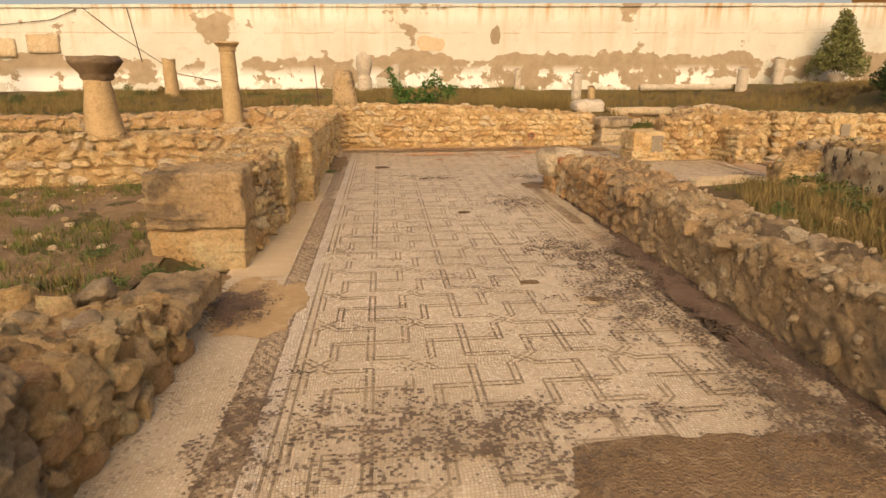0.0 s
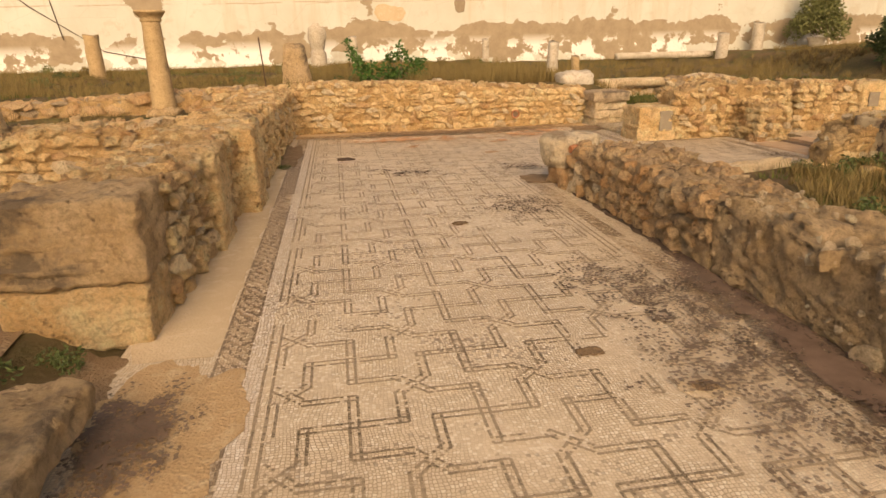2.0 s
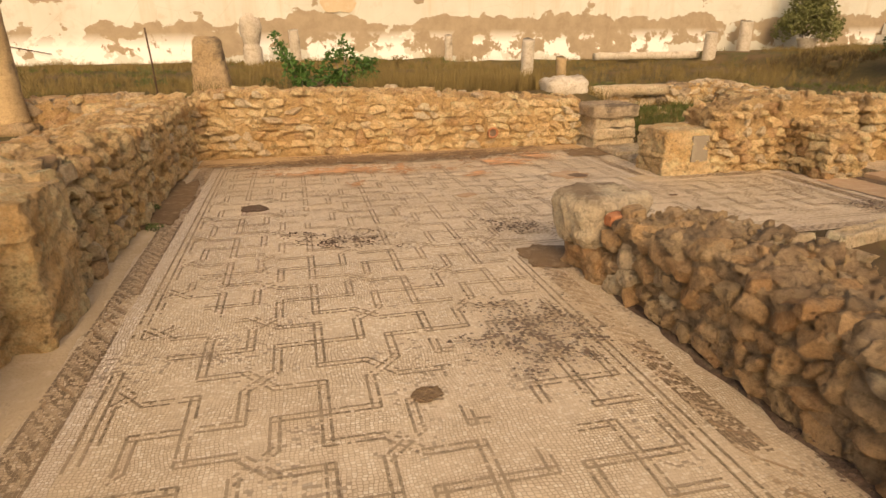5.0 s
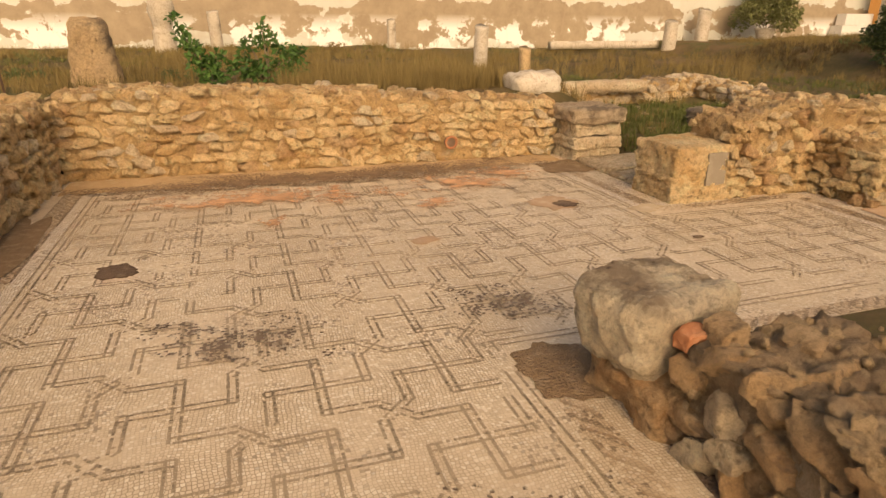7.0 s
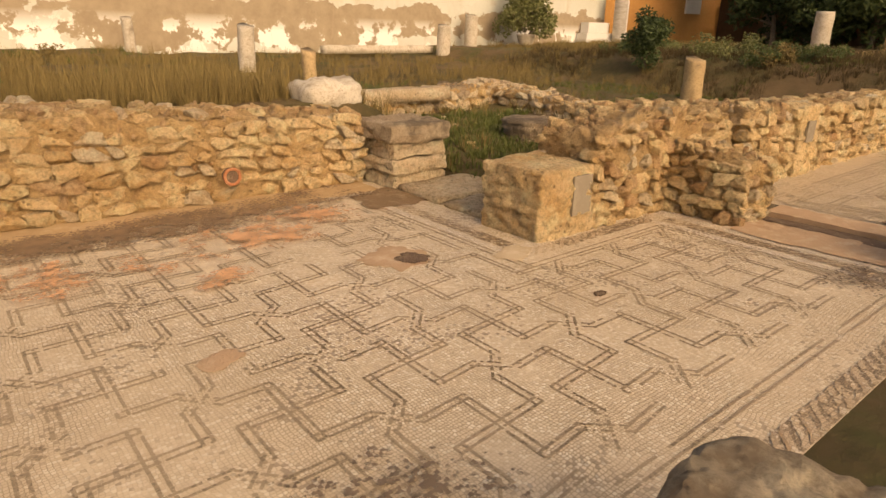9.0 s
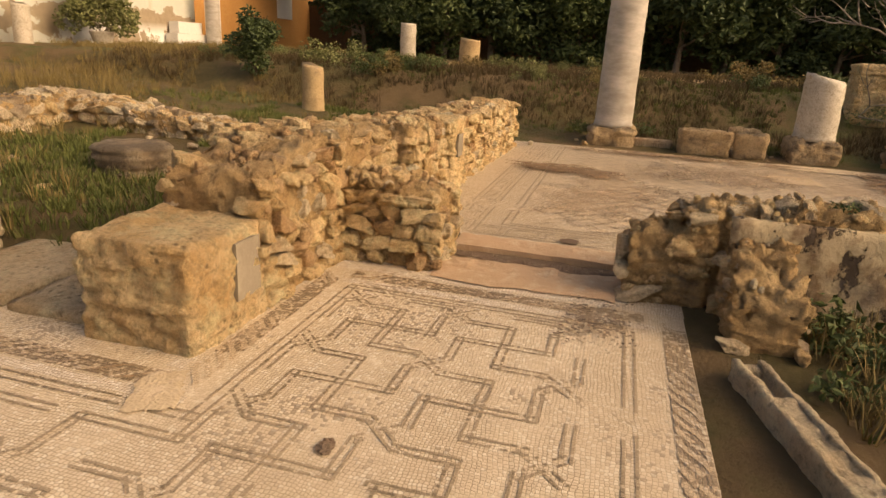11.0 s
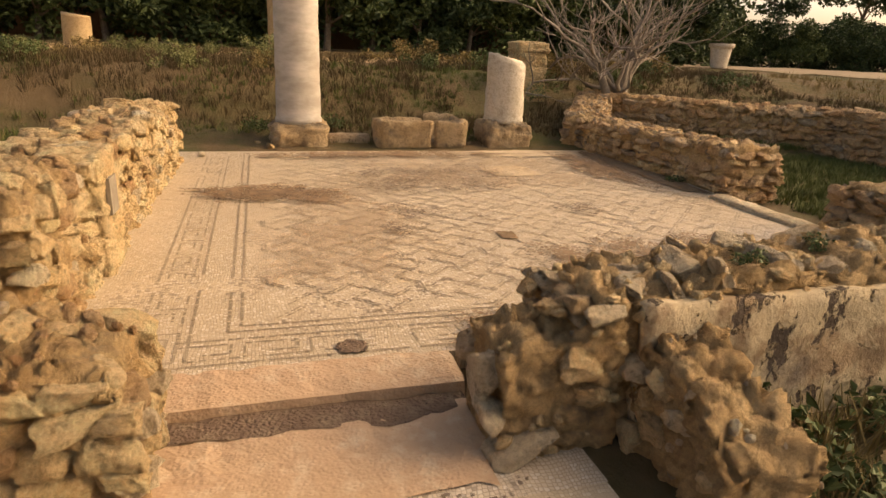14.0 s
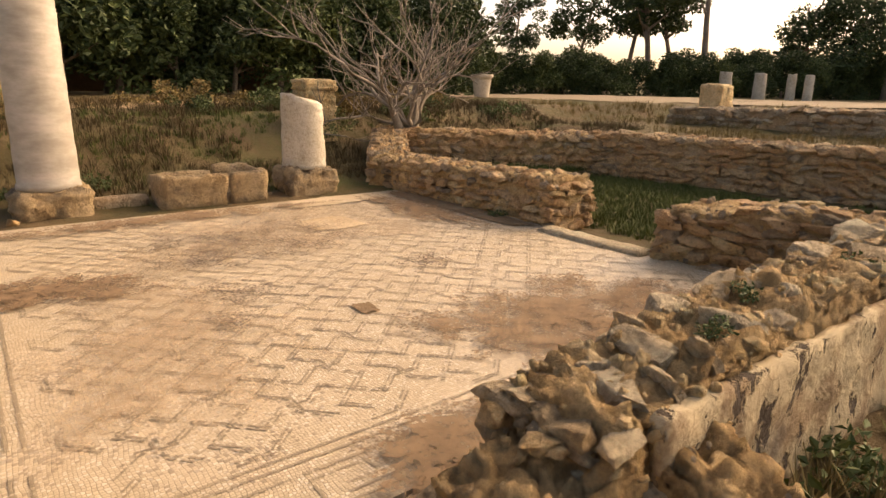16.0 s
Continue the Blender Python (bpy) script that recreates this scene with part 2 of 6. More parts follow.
METAL_RUST = soil_material("rusty iron", (0.1, 0.06, 0.04), (0.07, 0.045, 0.03), (0.16, 0.09, 0.05), 0.3, 3.0)
TERRACOTTA = soil_material("terracotta", (0.42, 0.17, 0.08), (0.36, 0.15, 0.07), (0.46, 0.24, 0.13), 0.3)
PLAQUE = soil_material("dull grey plaque", (0.25, 0.21, 0.15), (0.22, 0.18, 0.13), (0.29, 0.25, 0.18), 0.1)


def plaster_wall_material():
    m = Nodes("old white plaster")
    sep = m.t.nodes.new("ShaderNodeSeparateXYZ")
    m.put(m.pos, sep.inputs[0])
    z = sep.outputs[2]
    col = m.mix(m.ramp(m.noise(0.5, 6, 0.6), 0.35, 0.7), (0.6, 0.6, 0.51), (0.52, 0.5, 0.405))
    streak = m.noise(1.0, 5, 0.6, stretch=(2.6, 1.0, 0.25))
    col = m.mix(m.ramp(streak, 0.53, 0.72, 0, 0.5), col, (0.5, 0.4, 0.26))
    blot = m.noise(1.6, 7, 0.65)
    col = m.mix(m.ramp(blot, 0.58, 0.66, 0, 0.35), col, (0.45, 0.36, 0.24))
    # rust runs below the coping
    run = m.math("MULTIPLY", m.ramp(m.noise(1.5, 4, 0.6, stretch=(2.0, 1, 0.12)), 0.5, 0.66), m.ramp(z, 3.0, 3.85))
    col = m.mix(m.math("MULTIPLY", run, 0.8), col, (0.42, 0.22, 0.07))
    # a horizontal lift joint
    joint = m.math("ABSOLUTE", m.math("SUBTRACT", m.math("ADD", z, m.math("MULTIPLY", m.noise(0.8, 4), 0.12)), 2.98))
    col = m.mix(m.math("MULTIPLY", m.ramp(joint, 0.0, 0.035, 0.8, 0.0), m.ramp(m.noise(1.1, 5), 0.42, 0.55)), col, (0.4, 0.3, 0.19))
    # fallen plaster near the foot, with later white patching
    warp = m.noise(0.55, 8, 0.62, stretch=(1.0, 1.0, 1.25))
    band = m.math("MULTIPLY", m.ramp(z, 0.95, 1.35), m.ramp(z, 1.85, 2.35, 1.0, 0.0))
    bare = m.ramp(m.math("ADD", warp, m.math("MULTIPLY", band, 0.2)), 0.585, 0.595)
    col = m.mix(bare, col, m.mix(m.ramp(m.noise(3, 6, 0.65), 0.35, 0.65), (0.3, 0.23, 0.15), (0.37, 0.29, 0.19)))
    lime = m.math("MULTIPLY", m.ramp(m.noise(0.75, 8, 0.68), 0.5, 0.515), m.ramp(z, 1.35, 1.75, 1.0, 0.0))
    col = m.mix(lime, col, (0.78, 0.77, 0.7))
    cracks = m.voronoi(0.9, "DISTANCE_TO_EDGE")
    col = m.mix(m.ramp(cracks.outputs["Distance"], 0.0, 0.006, 0.35, 0.0), col, (0.4, 0.3, 0.2))
    return m.done(col, m.math("SUBTRACT", m.noise(9, 6), m.math("MULTIPLY", bare, 0.8)), 0.3, 0.03)


PLASTER = plaster_wall_material()
RENDER_GREY = soil_material("bare grey brown render", (0.3, 0.23, 0.15), (0.26, 0.2, 0.13), (0.34, 0.27, 0.18), 0.4)
ORANGE = soil_material("orange painted render", (0.5, 0.25, 0.08), (0.45, 0.22, 0.07), (0.53, 0.29, 0.11), 0.15)
WHITE_PAINT = soil_material("white paint", (0.74, 0.7, 0.62), (0.7, 0.66, 0.58), (0.77, 0.74, 0.68), 0.1)
DARK_WALL = soil_material("dark brown render", (0.13, 0.075, 0.04), (0.1, 0.06, 0.035), (0.16, 0.1, 0.06), 0.2)
ROAD = soil_material("pale gravel track", (0.33, 0.25, 0.155), (0.28, 0.21, 0.13), (0.38, 0.3, 0.2), 0.3)


def flaking_plaster():
    m = Nodes("flaking wall plaster")
    base = m.mix(m.ramp(m.noise(5, 6, 0.7), 0.35, 0.65), (0.4, 0.28, 0.16), (0.25, 0.17, 0.1))
    col = m.mix(m.ramp(m.noise(2.2, 7, 0.68), 0.45, 0.53), base, (0.53, 0.42, 0.26))
    hole = m.ramp(m.noise(6.5, 6, 0.7, stretch=(1, 1.0, 0.7)), 0.57, 0.61)
    col = m.mix(hole, col, (0.09, 0.065, 0.045))
    col = m.mix(m.ramp(m.noise(1.3, 6, 0.65), 0.54, 0.66, 0, 0.75), col, (0.1, 0.085, 0.075))
    h = m.math("SUBTRACT", m.noise(14, 7, 0.7), m.math("MULTIPLY", hole, 1.2))
    return m.done(col, h, 1.0, 0.03)


PLASTER_FLAKE = flaking_plaster()


# ---- mesh helpers ----
def part(name, bm, material, parent, label="", smooth=False):
    me = bpy.data.meshes.new(name)
    bm.to_mesh(me)
    bm.free()
    me.materials.append(material)
    if smooth:
        me.shade_smooth()
    ob = new(name, me)
    ob.parent = parent
    if label:
        tagged(ob, label)
    return ob


def empty(name, label, category, loc=(0, 0, 0), rz=0.0, group="", kind=""):
    ob = new(name)
    ob.empty_display_size = 0.1
    ob.matrix_world = pose(*loc, 0, 0, rz)
    return tagged(ob, label, category, group, kind)


def solid(name, bm, material, label, category, group="", kind="", loc=(0, 0, 0), rz=0.0, smooth=False):
    ob = part(name, bm, material, None, smooth=smooth)
    ob.matrix_world = pose(*loc, 0, 0, rz)
    return tagged(ob, label, category, group, kind)


def fbm(v, scale, octaves=4):
    return noise.fractal(Vector(v) * scale, 0.6, 2.1, octaves)


def grid_box(bm, lo, hi, cuts, amp=0.0, scale=4.0, seed=0.0, round_by=0.0, m=None, strata=1.0):
    """A box with cut faces whose skin is rounded and roughened. One shell."""
    lo, hi = Vector(lo), Vector(hi)
    size, mid = hi - lo, (lo + hi) / 2
    nx, ny, nz = [max(1, min(230, int(round(s / cuts)))) for s in size]
    made = {}

    def vert(i, j, k):
        key = (i, j, k)
        if key not in made:
            p = Vector((i / nx - 0.5, j / ny - 0.5, k / nz - 0.5))
            q = Vector([p[a] * size[a] for a in range(3)])
            if round_by:
                inner = Vector([max(-size[a] / 2 + round_by, min(size[a] / 2 - round_by, q[a])) for a in range(3)])
                d = q - inner
                if d.length > 1e-6 and sum(abs(c) > 1e-6 for c in d) > 1:
                    q = inner + d.normalized() * round_by
            n = Vector([p[a] if abs(abs(p[a]) - 0.5) < 1e-5 else 0.0 for a in range(3)])
            w = q + mid
            if amp:
                o = Vector((seed, seed * 1.7, -seed))
                q = q + n.normalized() * amp * fbm(Vector((w.x, w.y, w.z * strata)) + o, scale) + Vector((fbm(w + o * 2, scale, 2), fbm(w - o, scale, 2), 0)) * amp * 0.4
            q = q + mid
            made[key] = bm.verts.new(m @ q if m else q)
        return made[key]

    def face(a, b, c, d):
        bm.faces.new((a, b, c, d))

    for i in range(nx):
        for j in range(ny):
            face(vert(i, j, 0), vert(i, j + 1, 0), vert(i + 1, j + 1, 0), vert(i + 1, j, 0))
            face(vert(i, j, nz), vert(i + 1, j, nz), vert(i + 1, j + 1, nz), vert(i, j + 1, nz))
    for i in range(nx):
        for k in range(nz):
            face(vert(i, 0, k), vert(i + 1, 0, k), vert(i + 1, 0, k + 1), vert(i, 0, k + 1))
            face(vert(i, ny, k), vert(i, ny, k + 1), vert(i + 1, ny, k + 1), vert(i + 1, ny, k))
    for j in range(ny):
        for k in range(nz):
            face(vert(0, j, k), vert(0, j, k + 1), vert(0, j + 1, k + 1), vert(0, j + 1, k))
            face(vert(nx, j, k), vert(nx, j + 1, k), vert(nx, j + 1, k + 1), vert(nx, j, k + 1))


def rough_block(lo, hi, cuts=0.06, amp=0.02, scale=5.0, seed=1.0, round_by=0.03, strata=1.0):
    bm = bmesh.new()
    grid_box(bm, lo, hi, cuts, amp, scale, seed, round_by, strata=strata)
    return bm


def eroded(lo, hi, cuts=0.024, amp=0.03, seed=1.0, strata=0.02, pits=0.022, round_by=0.04, taper=0.0, turn=0.0):
    """A block of weathered stone: uneven skin, worn layers, and honeycomb pits."""
    bm = rough_block(lo, hi, cuts, 0.0, 5.0, seed, round_by)
    bm.normal_update()
    o = Vector((seed * 3.1, -seed, seed * 1.7))
    mid = (Vector(lo) + Vector(hi)) / 2
    spin = Matrix.Rotation(radians(turn), 3, "Z")
    moved = []
    for v in bm.verts:
        w = v.co + o
        d = amp * (0.75 * fbm(w, 3.6, 6) + 0.9 * (0.3 - abs(noise.noise(w * 7.0))) + 0.4 * (0.3 - abs(noise.noise(w * 19.0))))
        layer = math.floor((w.z + 0.025 * noise.noise(w * 2.5)) / 0.042)
        d += strata * noise.noise(Vector((layer * 7.31, w.x * 2.2, w.y * 2.2))) * (1 - abs(v.normal.z))
        gate = max(0.0, min(1.0, 0.5 + 2.5 * noise.noise(w * 1.9)))
        d -= pits * gate * max(0.0, 0.5 - noise.voronoi(w * 12.0)[0][0]) * 2.0
        p = v.co + v.normal * d - mid
        k = 1 - taper * max(0.0, (hi[2] - v.co.z) / (hi[2] - lo[2]))
        moved.append(mid + spin @ Vector((p.x * k, p.y * k, p.z)))
    for v, p in zip(bm.verts, moved):
        v.co = p
    return bm


def lathe(rings, sides=24, amp=0.0, seed=0.0, scale=5.0, bm=None, m=None, cap=True):
    """A turned shape from (z, radius) rings, roughened."""
    bm = bm or bmesh.new()
    rows = []
    for z, r in rings:
        row = []
        for k in range(sides):
            a = 2 * math.pi * k / sides
            p = Vector((r * math.cos(a), r * math.sin(a), z))
            if amp:
                p = p + Vector((math.cos(a), math.sin(a), 0.3)) * amp * fbm(p + Vector((seed, seed, seed)), scale)
            row.append(bm.verts.new(m @ p if m else p))
        rows.append(row)
    for a, b in zip(rows, rows[1:]):
        for k in range(sides):
            bm.faces.new((a[k], a[(k + 1) % sides], b[(k + 1) % sides], b[k]))
    if cap:
        bm.faces.new(rows[-1])
        bm.faces.new(rows[0][::-1])
    return bm


def fine(rings, step=0.05):
    out = [rings[0]]
    for (z0, r0), (z1, r1) in zip(rings, rings[1:]):
        n = max(1, int(abs(z1 - z0) / step))
        out += [(z0 + (z1 - z0) * k / n, r0 + (r1 - r0) * k / n) for k in range(1, n + 1)]
    return out


def stone_pool(count, seed0):
    """Unit stones of differing, broken outline, shared by all the walls."""
    pool = []
    for s in range(count):
        rnd = random.Random(s * 13 + seed0)
        bm = bmesh.new()
        grid_box(bm, (-0.5, -0.5, -0.5), (0.5, 0.5, 0.5), 0.17, 0, round_by=rnd.uniform(0.05, 0.14))
        shear = Matrix(((1, rnd.uniform(-0.2, 0.2), rnd.uniform(-0.3, 0.3)), (0, 1, 0), (rnd.uniform(-0.25, 0.25), 0, 1)))
        o = Vector((s * 3.3, s * 1.1, -s + seed0))
        # break corners off along random planes
        cuts = [(Vector((rnd.uniform(-1, 1), rnd.uniform(-0.7, 0.7), rnd.uniform(-1, 1))).normalized(), rnd.uniform(0.33, 0.5)) for _ in range(9)]
        for v in bm.verts:
            w = v.co.copy()
            v.co += Vector((noise.noise(w * 2.0 + o), noise.noise(w * 2.0 - o), noise.noise(w * 2.0 + o * 2))) * 0.1
            for n, d in cuts:
                over = v.co.dot(n) - d
                if over > 0:
                    v.co -= n * over
            v.co = shear @ v.co
            v.co += v.co.normalized() * (0.07 * noise.noise(w * 5.0 + o) + 0.05 * noise.noise(w * 11 + o))
        me = bpy.data.meshes.new("stone")
        bm.to_mesh(me)
        bm.free()
        pool.append(me)
    return pool


def chip_shapes(count):
    """Low angular chips as plain vertex and face lists."""
    out = []
    for s in range(count):
        rnd = random.Random(s + 300)
        bm = bmesh.new()
        grid_box(bm, (-1, -1, -1), (1, 1, 1), 1.0)
        for v in bm.verts:
            v.co = v.co.normalized() * (1.0 + rnd.uniform(-0.28, 0.28))
        bm.verts.index_update()
        out.append(([tuple(v.co) for v in bm.verts], [tuple(v.index for v in f.verts) for f in bm.faces]))
        bm.free()
    return out


CHIPS = chip_shapes(9)
POOLS = {}


def stones_of(material, count=14):
    if material.name not in POOLS:
        POOLS[material.name] = stone_pool(count, len(POOLS) * 7)
        for me in POOLS[material.name]:
            me.materials.append(material)
            me.shade_smooth()
            me.set_sharp_from_angle(angle=radians(24))
    return POOLS[material.name]


def lay(parent, mesh, place, size, turn, name="stone"):
    ob = bpy.data.objects.new(name, mesh)
    scene.collection.objects.link(ob)
    ob.parent = parent
    ob.matrix_basis = Matrix.LocRotScale(place, Euler(turn), size)
    return ob


def rubble_wall(name, label, p0, p1, thick, tops, mats, core=None, course=(0.09, 0.15), width=(0.12, 0.3), base=0.0, faces="LRAB", seed=1, proud=0.045, top_stones=0.75, limit=300, category="wall", fill=0.9, fine_core=0.034, grit=120, cobble=0.02):
    """A ruined wall from p0 to p1 (L: the face to the left of that way). tops: heights at even steps along it."""
    rnd = random.Random(seed)
    p0, p1 = Vector((*p0, 0)), Vector((*p1, 0))
    run = p1 - p0
    length = run.length
    u = run.normalized()
    v = Vector((-u.y, u.x, 0))
    frame_m = Matrix(((u.x, v.x, 0, p0.x), (u.y, v.y, 0, p0.y), (0, 0, 1, 0), (0, 0, 0, 1)))
    wall = new(name)
    wall.empty_display_size = 0.1
    wall.matrix_world = frame_m
    tagged(wall, label, category, "", "structure")

    def top(s):
        f = max(0.0, min(0.9999, s / length)) * (len(tops) - 1)
        i = int(f)
        return tops[i] + (tops[i + 1] - tops[i]) * (f - i) + 0.045 * noise.noise(Vector((s * 3.1, seed * 5.0, 0)))

    # the core, a rough mass of mortar and small rubble
    bm = bmesh.new()
    grid_box(bm, (0.02, -thick / 2 + 0.02, base - 0.1), (length - 0.02, thick / 2 - 0.02, 1.0), max(fine_core, length / 228), 0.0)
    o = Vector((seed * 2.0, 0, 0))
    for w in bm.verts:
        s, side_y, k = w.co.x, w.co.y, (w.co.z - base + 0.1) / (1.1 - base)
        w.co.z = base - 0.1 + k * (top(s) - base + 0.1)
        if k > 0.98:
            edge = 1 - abs(side_y) / (thick / 2)
            w.co.z += 0.06 * fbm((s, side_y, seed), 6.0, 5) + 0.03 * min(1.0, edge * 4) - 0.03
        near = noise.voronoi(Vector((s, side_y, w.co.z * 1.5)) * 8.0 + o)[0]
        lump = min(0.34, near[1] - near[0]) * 2.4 - 0.45 + 0.35 * fbm(w.co + o, 14.0, 3)
        if k > 0.98:
            w.co.z += 1.2 * cobble * lump
        if abs(side_y) > thick * 0.3:
            w.co.y += (0.025 * fbm(w.co + o, 6.0, 5) + cobble * lump) * (1 if side_y > 0 else -1)
        w.co.x += 0.03 * fbm(w.co - o, 6.0, 5)
    part("core", bm, core or MORTAR, wall, "rough mortar core with small rubble", smooth=True)
    # small angular rubble bedded in the top and the faces
    if grit:
        vv, ff = [], []
        for _ in range(int(grit * length * (thick + 0.5))):
            s, pick = rnd.uniform(0.02, length - 0.02), rnd.random()
            size = 0.011 + 0.032 * rnd.random() ** 2
            if pick < thick / (thick + 0.5):
                c = Vector((s, rnd.uniform(-thick / 2 + 0.03, thick / 2 - 0.03), top(s) + rnd.uniform(-0.015, 0.02)))
            else:
                c = Vector((s, rnd.choice((-1, 1)) * (thick / 2 + rnd.uniform(-0.03, 0.005)), base + rnd.random() ** 0.7 * (top(s) - base)))
            turn = Euler((rnd.uniform(0, 6), rnd.uniform(0, 6), rnd.uniform(0, 6))).to_matrix()
            shape = Vector((size, size * rnd.uniform(0.6, 1.0), size * rnd.uniform(0.45, 0.8)))
            k = len(vv)
            src = CHIPS[rnd.randrange(len(CHIPS))]
            vv += [tuple(c + turn @ Vector((a * shape.x, b * shape.y, d * shape.z))) for a, b, d in src[0]]
            ff += [tuple(k + q for q in f) for f in src[1]]
        me = bpy.data.meshes.new("small_rubble")
        me.from_pydata(vv, [], ff)
        me.materials.append(mats[-1] if len(mats) > 1 else mats[0])
        me.shade_smooth()
        me.set_sharp_from_angle(angle=radians(20))
        ob = new("small_rubble", me)
        ob.parent = wall
        tagged(ob, "small angular rubble bedded in mortar", kind="stuff")
    slots = []
    for side in faces:
        span = length if side in "LR" else thick
        z = base
        while True:
            ch = rnd.uniform(*course)
            s = rnd.uniform(-0.06, 0.0)
            any_laid = False
            while s < span - 0.03:
                w = rnd.uniform(*width)
                if side in "AB":
                    w *= 0.9
                w = min(w, span - s + 0.04)
                mid = s + w / 2
                along = mid if side in "LR" else (0.0 if side == "A" else length)
                if z + ch * 0.75 <= top(along) and w > 0.05:
                    any_laid = True
                    if rnd.random() < fill:
                        d = rnd.uniform(0.11, 0.17)
                        out = thick / 2 - d / 2 + proud + rnd.uniform(-0.035, 0.015)
                        if side == "L":
                            p, rz = (mid, out, z + ch / 2), 0
                        elif side == "R":
                            p, rz = (mid, -out, z + ch / 2), 0
                        else:
                            e = d / 2 - proud + rnd.uniform(-0.02, 0.02)
                            p, rz = ((e if side == "A" else length - e), mid - thick / 2, z + ch / 2), math.pi / 2
                        slots.append((p, (w * rnd.uniform(1.0, 1.12), d, ch * rnd.uniform(0.9, 1.22)), (rnd.uniform(-0.12, 0.12), rnd.uniform(-0.16, 0.16), rz + rnd.uniform(-0.14, 0.14)), False))
                s += w
            z += ch
            if not any_laid or z > max(tops) + 0.1:
                break
    s = 0.08
    while s < length - 0.05 and top_stones > 0:
        w = rnd.uniform(width[0] * 0.7, width[1] * 0.95)
        y = -thick / 2 + 0.04
        while y < thick / 2 - 0.04:
            b = rnd.uniform(0.08, 0.24)
            if rnd.random() < top_stones:
                hgt = rnd.uniform(0.06, 0.13)
                slots.append(((s + w / 2 + rnd.uniform(-0.05, 0.05), min(y + b / 2, thick / 2 - 0.05), top(s + w / 2) - 0.02 + rnd.uniform(-0.03, 0.02)), (w * 1.02, b * 1.05, hgt * 1.15), (rnd.uniform(-0.15, 0.15), rnd.uniform(-0.15, 0.15), rnd.uniform(-0.5, 0.5)), True))
            y += b
        s += w * 0.92
    rnd.shuffle(slots)
    rest = bmesh.new()
    for n, (p, size, turn, flat) in enumerate(slots):
        mat = mats[0] if rnd.random() < 0.72 or len(mats) == 1 else rnd.choice(mats[1:])
        pool = stones_of(mat)
        me = pool[rnd.randrange(len(pool))]
        if n < limit:
            lay(wall, me, p, size, turn)
        else:
            k = len(rest.verts)
            rest.from_mesh(me)
            rest.verts.ensure_lookup_table()
            mm = Matrix.LocRotScale(p, Euler(turn), size)
            for q in rest.verts[k:]:
                q.co = mm @ q.co
    if len(rest.verts):
        tagged(part("stones", rest, mats[0], wall), kind="stuff")
    else:
        rest.free()
    return wall


PATCHES = []


def patch(name, label, cx, cy, rx, ry, material, z=0.004, seed=1, rz=0.0, jag=0.24, category="patch", thick=0.0):
    """An irregular thin sheet of soil or repair on a floor."""
    bm = bmesh.new()
    fade = bm.verts.layers.float.new("spread")
    n = 72
    ring = []
    for k in range(n):
        a = 2 * math.pi * k / n
        c, s = math.cos(a), math.sin(a)
        box = 1.0 / max(abs(c), abs(s)) ** 0.5
        r = box * (1 + jag * fbm((c * 1.3 + seed * 7, s * 1.3, seed), 1.3, 5) + 0.08 * jag * fbm((c * 9, s * 9, seed), 1.0, 2))
        ring.append(bm.verts.new((rx * r * c, ry * r * s, 0)))
    mid = bm.verts.new((0, 0, 0.002 + thick))
    mid[fade] = 1.0
    inner = [bm.verts.new(w.co * 0.8 + Vector((0, 0, 0.002 + thick))) for w in ring]
    for w in inner:
        w[fade] = 0.35
    for k in range(n):
        bm.faces.new((ring[k], ring[(k + 1) % n], inner[(k + 1) % n], inner[k]))
        bm.faces.new((inner[k], inner[(k + 1) % n], mid))
    PATCHES.append(name)
    return solid(name, bm, material, label, category, "", "structure", (cx, cy, z + 0.00023 * len(PATCHES)), rz)


# ---- ground ----
def smooth(x, a, b):
    t = max(0.0, min(1.0, (x - a) / (b - a)))
    return t * t * (3 - 2 * t)


